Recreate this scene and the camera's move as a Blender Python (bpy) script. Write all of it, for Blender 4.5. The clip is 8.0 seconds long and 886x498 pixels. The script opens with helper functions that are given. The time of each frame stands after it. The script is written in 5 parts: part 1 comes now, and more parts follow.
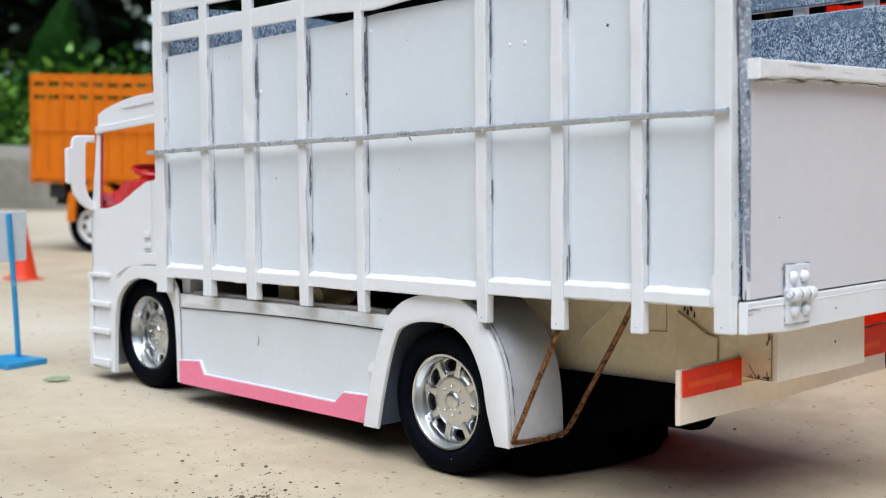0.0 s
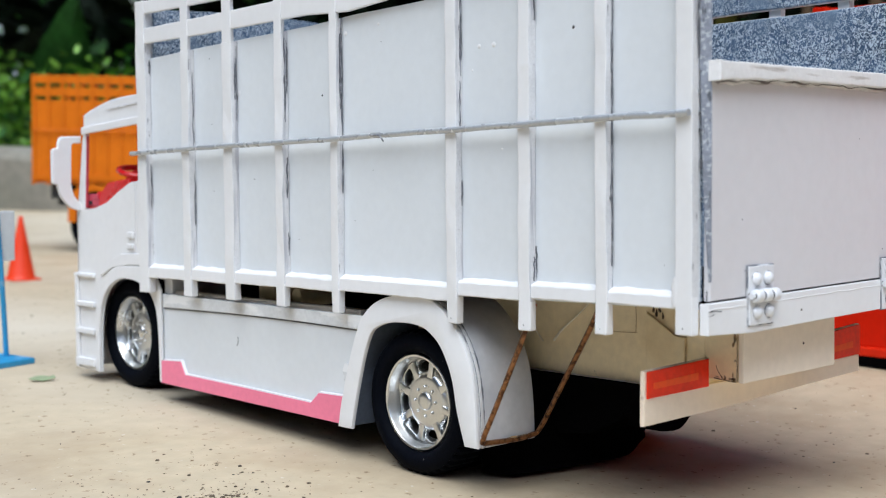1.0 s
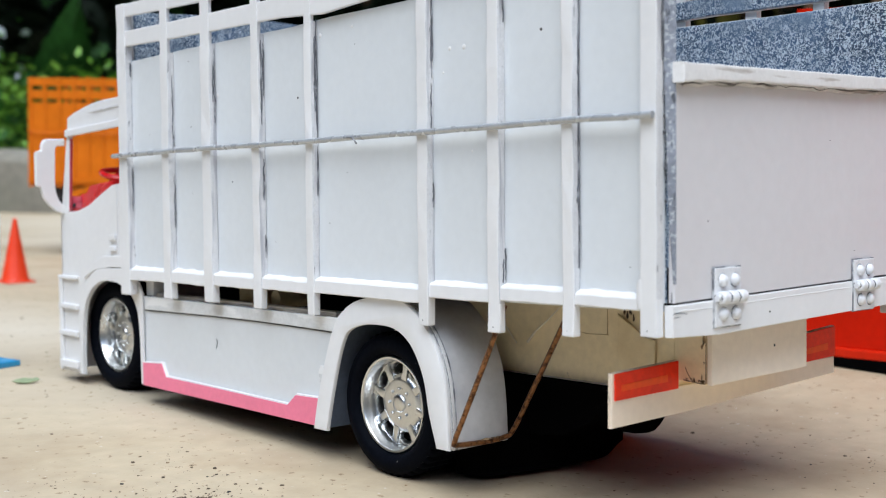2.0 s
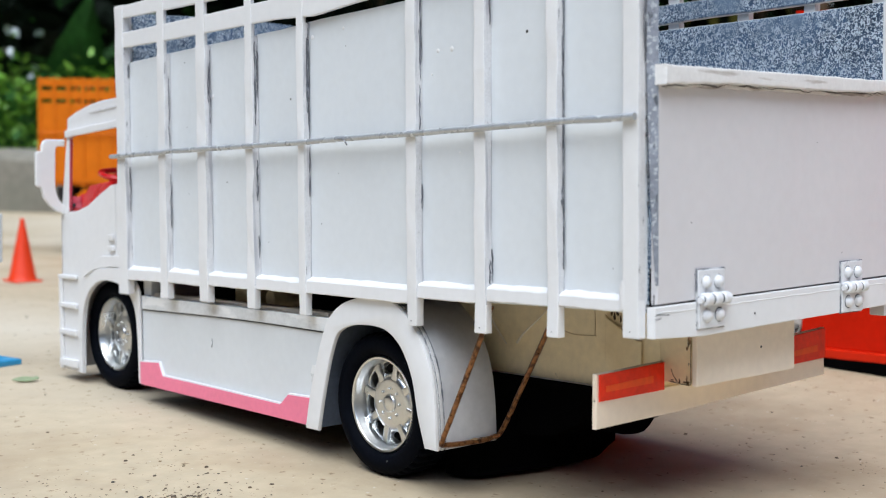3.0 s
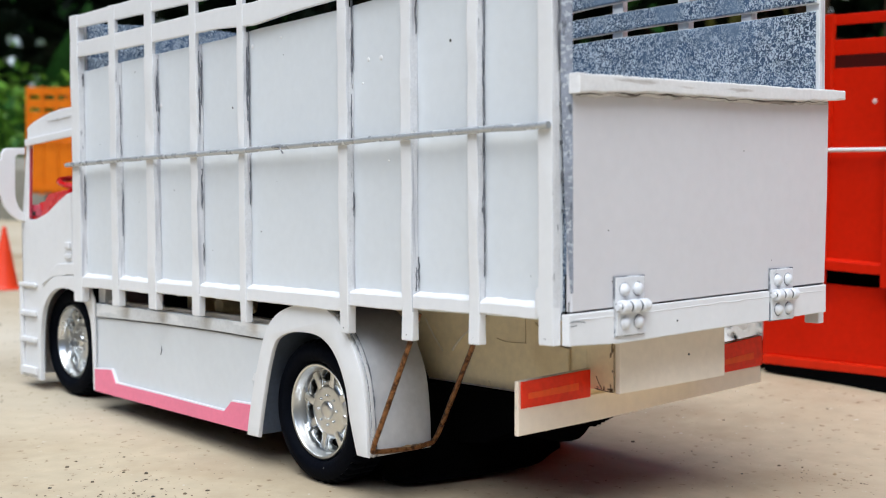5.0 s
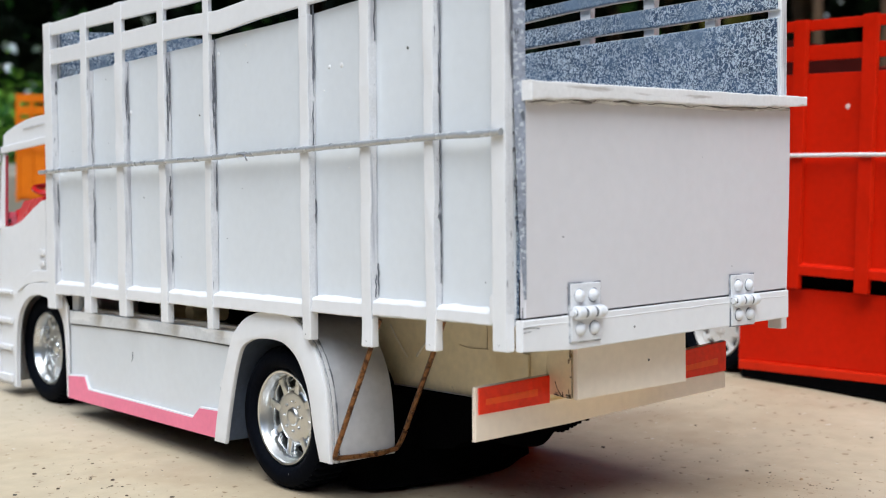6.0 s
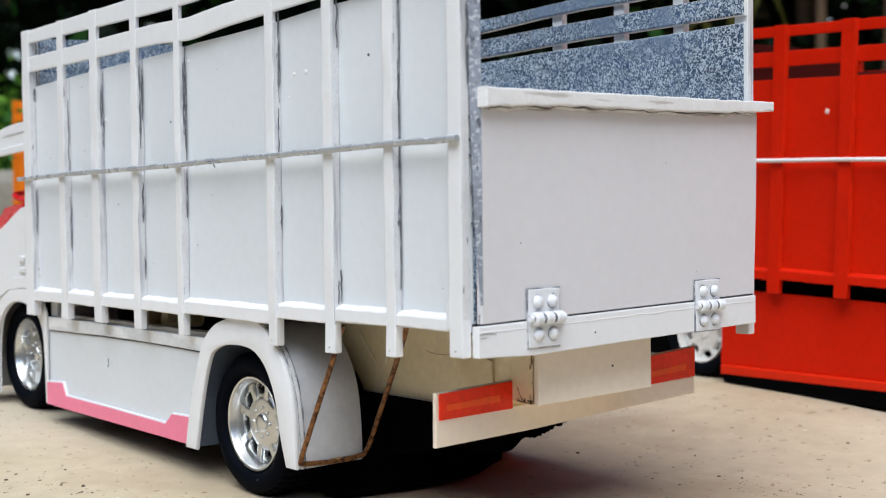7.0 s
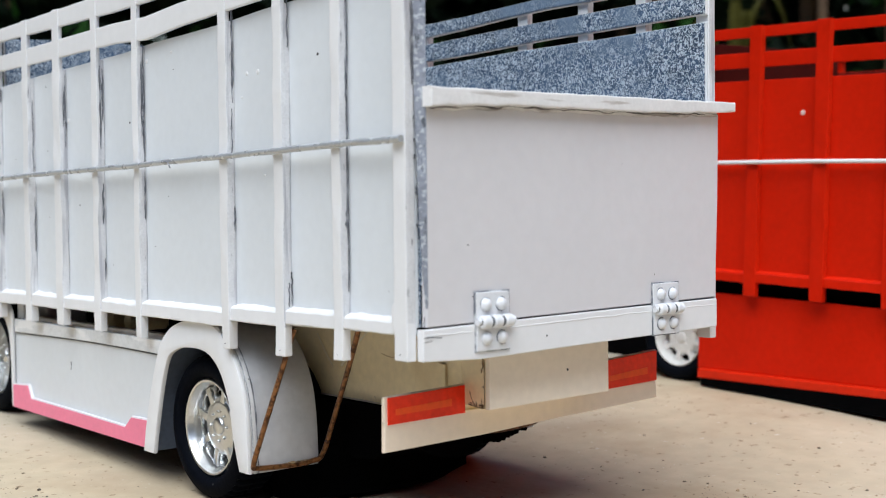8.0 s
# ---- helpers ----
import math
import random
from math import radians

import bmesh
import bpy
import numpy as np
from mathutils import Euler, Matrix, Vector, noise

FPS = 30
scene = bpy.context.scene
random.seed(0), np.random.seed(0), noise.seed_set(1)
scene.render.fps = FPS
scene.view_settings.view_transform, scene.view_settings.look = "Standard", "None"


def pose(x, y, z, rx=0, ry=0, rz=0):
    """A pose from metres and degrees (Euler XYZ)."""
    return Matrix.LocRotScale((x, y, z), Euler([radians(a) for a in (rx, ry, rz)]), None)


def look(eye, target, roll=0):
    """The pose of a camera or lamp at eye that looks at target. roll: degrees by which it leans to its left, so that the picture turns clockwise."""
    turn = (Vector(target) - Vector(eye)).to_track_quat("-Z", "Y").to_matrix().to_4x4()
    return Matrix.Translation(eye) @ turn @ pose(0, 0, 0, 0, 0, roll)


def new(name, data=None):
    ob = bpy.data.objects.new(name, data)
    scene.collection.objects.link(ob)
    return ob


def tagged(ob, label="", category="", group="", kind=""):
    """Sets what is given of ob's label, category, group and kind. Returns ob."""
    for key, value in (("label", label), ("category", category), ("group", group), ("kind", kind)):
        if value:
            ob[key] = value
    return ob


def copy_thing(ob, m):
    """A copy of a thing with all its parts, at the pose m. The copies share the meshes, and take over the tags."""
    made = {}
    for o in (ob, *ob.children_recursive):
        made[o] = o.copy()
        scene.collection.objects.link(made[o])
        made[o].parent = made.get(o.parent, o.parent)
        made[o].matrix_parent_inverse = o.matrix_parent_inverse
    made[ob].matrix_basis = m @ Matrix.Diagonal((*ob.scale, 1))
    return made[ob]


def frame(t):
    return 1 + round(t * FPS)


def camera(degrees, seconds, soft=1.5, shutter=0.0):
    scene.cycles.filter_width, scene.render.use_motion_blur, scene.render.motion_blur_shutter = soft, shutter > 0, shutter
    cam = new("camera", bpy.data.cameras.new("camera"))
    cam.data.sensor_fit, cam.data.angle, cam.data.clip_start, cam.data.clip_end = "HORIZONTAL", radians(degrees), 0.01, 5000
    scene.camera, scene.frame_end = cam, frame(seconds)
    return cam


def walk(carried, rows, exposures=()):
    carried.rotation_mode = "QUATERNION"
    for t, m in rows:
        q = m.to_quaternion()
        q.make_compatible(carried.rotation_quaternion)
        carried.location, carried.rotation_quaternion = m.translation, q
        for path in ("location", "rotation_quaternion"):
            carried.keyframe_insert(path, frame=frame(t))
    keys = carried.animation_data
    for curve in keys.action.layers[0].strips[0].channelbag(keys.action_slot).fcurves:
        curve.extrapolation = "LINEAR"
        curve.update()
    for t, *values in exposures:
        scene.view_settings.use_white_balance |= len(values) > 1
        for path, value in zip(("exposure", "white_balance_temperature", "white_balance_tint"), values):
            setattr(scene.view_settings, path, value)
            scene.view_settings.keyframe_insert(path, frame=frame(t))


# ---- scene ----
cam = camera(39.3, 8.0, 1.1)
PATH = [
    (0, (-0.3501, -0.2246, 0.1367), (-0.0054, 0.1356, 0.0979), 0.99),
    (0.5, (-0.3454, -0.2312, 0.1365), (-0.0023, 0.1306, 0.0992), 1.05),
    (1, (-0.3389, -0.2374, 0.1369), (0.0021, 0.1263, 0.0986), 1.07),
    (1.5, (-0.3327, -0.2425, 0.1370), (0.0079, 0.1216, 0.0992), 1.03),
    (3, (-0.3225, -0.2561, 0.1378), (0.0120, 0.1137, 0.1003), 1.10),
    (3.5, (-0.3174, -0.2611, 0.1373), (0.0160, 0.1097, 0.1007), 1.26),
    (4, (-0.3120, -0.2674, 0.1375), (0.0202, 0.1048, 0.1036), 1.25),
    (4.5, (-0.3064, -0.2732, 0.1376), (0.0243, 0.1002, 0.1035), 1.22),
    (5, (-0.3008, -0.2792, 0.1382), (0.0307, 0.0936, 0.1041), 1.09),
    (6.5, (-0.2833, -0.2963, 0.1394), (0.0468, 0.0780, 0.1085), 0.84),
    (7, (-0.2770, -0.3034, 0.1398), (0.0512, 0.0726, 0.1098), 0.80),
    (7.5, (-0.2725, -0.3134, 0.1401), (0.0533, 0.0646, 0.1102), 0.87),
    (8, (-0.2571, -0.3123, 0.1396), (0.0689, 0.0657, 0.1105), 0.86),
]
walk(cam, [(t, look(eye, target, roll)) for t, eye, target, roll in PATH], ((0.0, 1.08, 5860, 6), (8.0, 1.09, 6000, 6)))
cam.data.dof.use_dof = True
cam.data.dof.focus_distance = 0.52
cam.data.dof.aperture_fstop = 15.0

# ---- light ----
SUN_FROM = Vector((-0.34, -0.25, 0.907)).normalized()
world = bpy.data.worlds.new("sky")
scene.world = world
world.use_nodes = True
wn = world.node_tree.nodes
sky = wn.new("ShaderNodeTexSky")
sky.sky_type = "NISHITA"
sky.sun_disc = False
sky.sun_elevation = math.asin(SUN_FROM.z)
sky.sun_rotation = math.atan2(SUN_FROM.x, SUN_FROM.y)
sky.air_density, sky.dust_density = 1.0, 1.5
wn["Background"].inputs["Strength"].default_value = 0.072
world.node_tree.links.new(sky.outputs[0], wn["Background"].inputs["Color"])
sun = new("sun", bpy.data.lights.new("sun", "SUN"))
sun.data.energy = 2.0
sun.data.angle = radians(58)
sun.data.color = (1.0, 0.98, 0.96)
sun.matrix_world = look(SUN_FROM * 5, (0, 0, 0))


# ---- materials ----
def mat(name, base, rough=0.5, metal=0.0, var=0.06, scale=60.0, bump=0.0, bump_scale=400.0, coat=0.0, spec=0.5):
    """A painted or bare surface with mottling at two scales and a little relief."""
    m = bpy.data.materials.new(name)
    m.use_nodes = True
    nt = m.node_tree
    n, link = nt.nodes, nt.links.new
    b = n["Principled BSDF"]
    b.inputs["Metallic"].default_value = metal
    b.inputs["Coat Weight"].default_value = coat
    b.inputs["Specular IOR Level"].default_value = spec
    tc = n.new("ShaderNodeTexCoord")
    fine = n.new("ShaderNodeTexNoise")
    fine.inputs["Scale"].default_value = scale * 9
    fine.inputs["Detail"].default_value = 5
    wide = n.new("ShaderNodeTexNoise")
    wide.inputs["Scale"].default_value = scale
    wide.inputs["Detail"].default_value = 3
    both = n.new("ShaderNodeMath")
    both.operation = "ADD"
    ramp = n.new("ShaderNodeMapRange")
    ramp.inputs["From Min"].default_value, ramp.inputs["From Max"].default_value = 0.7, 1.3
    ramp.inputs["To Min"].default_value, ramp.inputs["To Max"].default_value = 1 - var, 1 + var
    tint = n.new("ShaderNodeVectorMath")
    tint.operation = "SCALE"
    tint.inputs[0].default_value = base
    for t in (fine, wide):
        link(tc.outputs["Object"], t.inputs["Vector"])
    link(fine.outputs[0], both.inputs[0])
    link(wide.outputs[0], both.inputs[1])
    link(both.outputs[0], ramp.inputs["Value"])
    link(ramp.outputs[0], tint.inputs["Scale"])
    link(tint.outputs[0], b.inputs["Base Color"])
    gloss = n.new("ShaderNodeMapRange")
    gloss.inputs["To Min"].default_value, gloss.inputs["To Max"].default_value = max(rough - 0.1, 0.03), min(rough + 0.1, 1)
    link(wide.outputs[0], gloss.inputs["Value"])
    link(gloss.outputs[0], b.inputs["Roughness"])
    if bump:
        rel = n.new("ShaderNodeTexNoise")
        rel.inputs["Scale"].default_value = bump_scale
        rel.inputs["Detail"].default_value = 4
        bm_node = n.new("ShaderNodeBump")
        bm_node.inputs["Strength"].default_value = bump
        bm_node.inputs["Distance"].default_value = 0.001
        link(tc.outputs["Object"], rel.inputs["Vector"])
        link(rel.outputs[0], bm_node.inputs["Height"])
        link(bm_node.outputs[0], b.inputs["Normal"])
    return m


def layered(m, other, mask_scale, low, high, stretch=(1, 1, 1), detail=6.0):
    """Lays a second colour over a mat() material where a stretched noise is high: streaks, stains, spangle."""
    nt = m.node_tree
    n, link = nt.nodes, nt.links.new
    b = n["Principled BSDF"]
    old = b.inputs["Base Color"].links[0].from_socket
    tc = n.new("ShaderNodeTexCoord")
    mp = n.new("ShaderNodeMapping")
    mp.inputs["Scale"].default_value = stretch
    no = n.new("ShaderNodeTexNoise")
    no.inputs["Scale"].default_value = mask_scale
    no.inputs["Detail"].default_value = detail
    mr = n.new("ShaderNodeMapRange")
    mr.inputs["From Min"].default_value, mr.inputs["From Max"].default_value = low, high
    mx = n.new("ShaderNodeMix")
    mx.data_type = "RGBA"
    mx.inputs["B"].default_value = (*other, 1)
    link(tc.outputs["Object"], mp.inputs["Vector"])
    link(mp.outputs[0], no.inputs["Vector"])
    link(no.outputs[0], mr.inputs["Value"])
    link(mr.outputs[0], mx.inputs["Factor"])
    link(old, mx.inputs["A"])
    link(mx.outputs["Result"], b.inputs["Base Color"])
    return m


def galvanised(name):
    """Zinc-coated sheet: pale crystals over blue-grey metal, with smoother rubbed patches."""
    m = mat(name, (0.072, 0.122, 0.210), 0.40, 0.25, 0.45, 22, 0.15, 500)
    nt = m.node_tree
    n, link = nt.nodes, nt.links.new
    b = n["Principled BSDF"]
    old = b.inputs["Base Color"].links[0].from_socket
    tc = n.new("ShaderNodeTexCoord")
    vo = n.new("ShaderNodeTexNoise")
    vo.inputs["Scale"].default_value = 720
    vo.inputs["Detail"].default_value = 1
    vo.inputs["Distortion"].default_value = 1.6
    cr = n.new("ShaderNodeMapRange")
    cr.inputs["From Min"].default_value, cr.inputs["From Max"].default_value = 0.45, 0.60
    pa = n.new("ShaderNodeTexNoise")
    pa.inputs["Scale"].default_value = 34
    pa.inputs["Detail"].default_value = 4
    pr = n.new("ShaderNodeMapRange")
    pr.inputs["From Min"].default_value, pr.inputs["From Max"].default_value = 0.28, 0.48
    mu = n.new("ShaderNodeMath")
    mu.operation = "MULTIPLY"
    mx = n.new("ShaderNodeMix")
    mx.data_type = "RGBA"
    mx.inputs["B"].default_value = (0.72, 0.80, 0.87, 1)
    mp = n.new("ShaderNodeMapping")
    mp.inputs["Scale"].default_value = (1.0, 1.0, 0.55)
    mp.inputs["Location"].default_value = (0.0, 0.062, 0.0)
    link(tc.outputs["Object"], vo.inputs["Vector"])
    link(tc.outputs["Object"], mp.inputs["Vector"])
    link(mp.outputs[0], pa.inputs["Vector"])
    link(vo.outputs[0], cr.inputs["Value"])
    link(pa.outputs[0], pr.inputs["Value"])
    link(cr.outputs[0], mu.inputs[0])
    link(pr.outputs[0], mu.inputs[1])
    link(mu.outputs[0], mx.inputs["Factor"])
    rub = n.new("ShaderNodeMix")
    rub.data_type = "RGBA"
    rub.inputs["A"].default_value = (0.25, 0.34, 0.46, 1)
    link(pr.outputs[0], rub.inputs["Factor"])
    link(old, rub.inputs["B"])
    link(rub.outputs["Result"], mx.inputs["A"])
    link(mx.outputs["Result"], b.inputs["Base Color"])
    return m


WHITE = mat("white_board", (0.76, 0.76, 0.765), 0.38, 0, 0.025, 25, 0.04, 250)
# White with the sky's blue cast put into the colour, for side boards.
BOARD = mat("sky_tinted_white_board", (0.685, 0.715, 0.740), 0.36, 0, 0.025, 25, 0.04, 250)
# White darkened for how the light falls on the tailgate.
GATE_BOARD = mat("dimmed_white_board", (0.665, 0.650, 0.665), 0.40, 0, 0.03, 20, 0.04, 250)
WHITE_EDGE = layered(layered(mat("scuffed_white_edge", (0.66, 0.66, 0.67), 0.5, 0, 0.10, 120, 0.3, 900), (0.44, 0.44, 0.47), 130, 0.52, 0.64, (3, 3, 0.18)), (0.16, 0.16, 0.18), 260, 0.66, 0.70, (3, 3, 0.35))
SCUFF = layered(mat("dark_bare_scuff", (0.11, 0.115, 0.13), 0.55, 0.1, 0.35, 300, 0.3, 900), (0.34, 0.35, 0.38), 420, 0.52, 0.60, (3, 3, 0.5))
# Grey for hinge outlines: crevice dirt with the gap's shadow painted in.
HINGE_LINE = layered(mat("grey_gap_shadow_dirt", (0.17, 0.18, 0.21), 0.6, 0, 0.3, 150), (0.62, 0.63, 0.65), 150, 0.48, 0.58)
SEAM = layered(mat("grey_paint_seam", (0.33, 0.33, 0.35), 0.6, 0, 0.3, 150), (0.62, 0.62, 0.62), 120, 0.50, 0.58, (1, 1, 0.6))
WHITE_TAPE = layered(mat("clear_tape_strip", (0.70, 0.72, 0.74), 0.16, 0, 0.10, 60, 0.35, 120), (0.84, 0.85, 0.86), 60, 0.52, 0.60, (1, 0.6, 2.5))
WHITE_CAP = layered(mat("rough_white_strip", (0.78, 0.77, 0.76), 0.5, 0, 0.06, 70, 0.22, 300), (0.42, 0.38, 0.34), 45, 0.60, 0.70, (0.6, 1, 6))
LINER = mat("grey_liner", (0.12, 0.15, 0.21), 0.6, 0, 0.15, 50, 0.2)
FLAP = layered(layered(mat("grey_white_flap", (0.53, 0.53, 0.54), 0.45, 0, 0.08, 30, 0.12), (0.40, 0.41, 0.44), 28, 0.52, 0.72), (0.12, 0.12, 0.13), 110, 0.70, 0.76)
CREAM = layered(layered(mat("cream_board", (0.93, 0.79, 0.52), 0.45, 0, 0.08, 30, 0.15), (0.72, 0.55, 0.29), 22, 0.50, 0.70), (0.07, 0.05, 0.03), 75, 0.70, 0.76)
CREAM_PALE = mat("pale_cream_board", (0.90, 0.79, 0.65), 0.4, 0, 0.05, 25, 0.1)
BUMPER = mat("ivory_board", (0.90, 0.77, 0.62), 0.4, 0, 0.05, 25, 0.1)
ZINC = galvanised("galvanised_sheet")
ZINC_EDGE = layered(layered(mat("dull_zinc_edge", (0.25, 0.27, 0.32), 0.5, 0.2, 0.25, 60, 0.3, 600), (0.48, 0.51, 0.55), 620, 0.55, 0.61), (0.10, 0.11, 0.13), 300, 0.61, 0.68, (2, 2, 0.6))
PINK = mat("pink_film", (0.86, 0.21, 0.33), 0.4, 0, 0.05, 40, 0.1)
REFLECT = mat("red_reflective_film", (0.80, 0.030, 0.004), 0.45, 0, 0.15, 45, 0.1, spec=0.3)
REFLECT_GLOW = mat("orange_red_film", (0.86, 0.085, 0.008), 0.45, 0, 0.1, 45, spec=0.3)
TYRE = layered(mat("black_rubber", (0.0028, 0.0036, 0.0062), 0.65, 0, 0.2, 60, 0.2, spec=0.03), (0.26, 0.25, 0.23), 190, 0.70, 0.78)
CHROME = mat("chromed_plastic", (0.70, 0.71, 0.71), 0.30, 1.0, 0.05, 80, 0.10, 160)
BEAD = layered(mat("grubby_glue", (0.70, 0.68, 0.66), 0.5, 0, 0.12, 90, 0.6, 500), (0.32, 0.29, 0.27), 60, 0.50, 0.66, (1, 1, 6))
CRACK = mat("dark_crack", (0.09, 0.08, 0.075), 0.8, 0, 0.4, 200)
GRIME = mat("grey_grime", (0.13, 0.135, 0.15), 0.7, 0, 0.4, 120)
# Near-black for the underside; deep shade is put into this colour.
UNDER = mat("shade_black_underside", (0.0025, 0.0025, 0.0028), 0.9, 0, 0.2, 60, spec=0.0)
PALE_GLUE = mat("dried_glue", (0.86, 0.78, 0.62), 0.3, 0, 0.1, 90)
CREASE = mat("brown_crease", (0.58, 0.43, 0.24), 0.7, 0, 0.3, 150)
STAIN = layered(mat("brown_black_stain", (0.06, 0.04, 0.025), 0.8, 0, 0.4, 150), (0.30, 0.20, 0.10), 200, 0.5, 0.6)
DARK = mat("dark_gap", (0.02, 0.02, 0.02), 0.8, 0, 0.1)
BRASS = layered(mat("brazing_wire", (0.27, 0.125, 0.05), 0.30, 0.7, 0.2, 120, 0.3, 900), (0.07, 0.030, 0.014), 420, 0.46, 0.62)
ALU = mat("silver_rod", (0.50, 0.52, 0.54), 0.28, 0.45, 0.10, 90, 0.15)
RED_PLASTIC = mat("red_plastic", (0.58, 0.009, 0.012), 0.3, 0, 0.1, 50)
PINK_TRIM = mat("pink_plastic", (0.50, 0.06, 0.10), 0.35, 0, 0.1, 50)
RED = mat("red_paint", (0.56, 0.0120, 0.0006), 0.36, 0, 0.08, 30, 0.12, spec=0.14)
RED_EDGE = mat("red_paint_edge", (0.60, 0.018, 0.0015), 0.40, 0, 0.1, 40, 0.15, spec=0.22)
# Shade inside the red bed, put into its lining colour.
RED_SHADE = mat("shaded_red_inside", (0.07, 0.005, 0.003), 0.6, 0, 0.2, 40, spec=0.2)
ORANGE = mat("orange_paint", (0.62, 0.152, 0.0015), 0.45, 0, 0.1, 20, 0.1, spec=0.2)
ORANGE_EDGE = mat("orange_paint_edge", (0.59, 0.143, 0.0015), 0.45, 0, 0.1, 20, 0.1, spec=0.2)
PALE_CHIP = mat("chipped_primer", (0.78, 0.55, 0.48), 0.6, 0, 0.2, 200)
WHITE_RIM = mat("white_plastic_rim", (0.76, 0.75, 0.72), 0.35, 0, 0.04)
CONE = mat("orange_red_plastic", (0.72, 0.05, 0.012), 0.4, 0, 0.06, 40, 0.1)
BLUE = layered(mat("blue_paint", (0.035, 0.27, 0.52), 0.4, 0, 0.1, 60, 0.2), (0.45, 0.60, 0.70), 70, 0.60, 0.75)
SIGN = mat("pale_sign_board", (0.70, 0.74, 0.76), 0.35, 0, 0.05, 40)
STEEL = mat("white_painted_hinge", (0.72, 0.73, 0.75), 0.3, 0, 0.06, 90, 0.15)
MARK = mat("dark_mark", (0.05, 0.05, 0.05), 0.6)
STONE = layered(mat("weathered_concrete", (0.235, 0.22, 0.18), 0.85, 0, 0.2, 6, 0.5, 40), (0.20, 0.20, 0.16), 5, 0.5, 0.7)
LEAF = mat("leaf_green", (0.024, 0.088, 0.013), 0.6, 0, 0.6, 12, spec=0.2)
# Pale colour that stands in for sky glints through the foliage.
LEAF_GLINT = mat("sky_glint_leaf", (0.50, 0.55, 0.56), 0.4, 0, 0.2, 3)
# Brighter copy of the leaf green, with the light on it put in.
LEAF_LIT = mat("lit_leaf_green", (0.20, 0.42, 0.04), 0.5, 0, 0.4, 3)
LEAF_OLIVE = mat("yellow_green_leaf", (0.075, 0.070, 0.010), 0.6, 0, 0.4, 14, spec=0.2)
# Leaf green with deep shade put into it, nearly black.
LEAF_DARK = mat("shaded_leaf_green", (0.0022, 0.0065, 0.0022), 0.7, 0, 0.5, 3, spec=0.1)
BARK = mat("brown_bark", (0.075, 0.043, 0.02), 0.85, 0, 0.3, 8, 0.6, 40)
DRY_LEAF = mat("fallen_leaf", (0.22, 0.27, 0.15), 0.6, 0, 0.15, 60)
GRIT = layered(layered(mat("brown_grit", (0.10, 0.072, 0.047), 0.9, 0, 0.4, 80), (0.33, 0.23, 0.13), 60, 0.54, 0.62), (0.035, 0.032, 0.03), 90, 0.56, 0.62)

GROUND = layered(layered(mat("dusty_concrete", (0.455, 0.375, 0.256), 0.8, 0, 0.10, 9, 0.45, 220), (0.295, 0.215, 0.125), 9, 0.45, 0.70), (0.565, 0.505, 0.40), 2.2, 0.42, 0.66)
GROUND = layered(layered(GROUND, (0.23, 0.165, 0.095), 190, 0.64, 0.70), (0.53, 0.48, 0.39), 230, 0.68, 0.74)


# ---- mesh helpers ----
def finish(name, bm, materials, parent=None, label="", smooth=False):
    bmesh.ops.recalc_face_normals(bm, faces=bm.faces)
    me = bpy.data.meshes.new(name)
    bm.to_mesh(me)
    bm.free()
    for m in materials if isinstance(materials, (list, tuple)) else [materials]:
        me.materials.append(m)
    if smooth:
        me.polygons.foreach_set("use_smooth", [True] * len(me.polygons))
        me.set_sharp_from_angle(angle=radians(38))
    ob = new(name, me)
    if parent:
        ob.parent = parent
    if label:
        ob["label"] = label
    return ob


def part(name, bm, material, parent, label="", smooth=False):
    return finish(name, bm, material, parent, label, smooth)


def box(x0, x1, y0, y1, z0, z1, bevel=0.0004, bm=None, cuts=0, jitter=0.0, edge_faces=None):
    """A bevelled bar. cuts: rings along its longest way, which jitter makes uneven."""
    out = bm or bmesh.new()
    b = bmesh.new()
    bmesh.ops.create_cube(b, size=1)
    size = Vector((x1 - x0, y1 - y0, z1 - z0))
    mid = Vector(((x0 + x1) / 2, (y0 + y1) / 2, (z0 + z1) / 2))
    for v in b.verts:
        v.co = Vector([c * s for c, s in zip(v.co, size)]) + mid
    if cuts:
        axis = max(range(3), key=lambda i: size[i])
        run = [e for e in b.edges if abs((e.verts[0].co - e.verts[1].co)[axis]) > size[axis] * 0.9]
        bmesh.ops.subdivide_edges(b, edges=run, cuts=cuts, use_grid_fill=True)
        for v in b.verts:
            for i in range(3):
                if i != axis:
                    v.co[i] += random.uniform(-jitter, jitter)
    if bevel:
        sharp = [e for e in b.edges if len(e.link_faces) == 2 and e.calc_face_angle(0) > 0.8]
        bmesh.ops.bevel(b, geom=sharp, offset=bevel, segments=2, profile=0.6, affect="EDGES")
    merge(out, b)
    return out


def merge(out, b):
    me = bpy.data.meshes.new("tmp")
    b.to_mesh(me)
    b.free()
    out.from_mesh(me)
    bpy.data.meshes.remove(me)


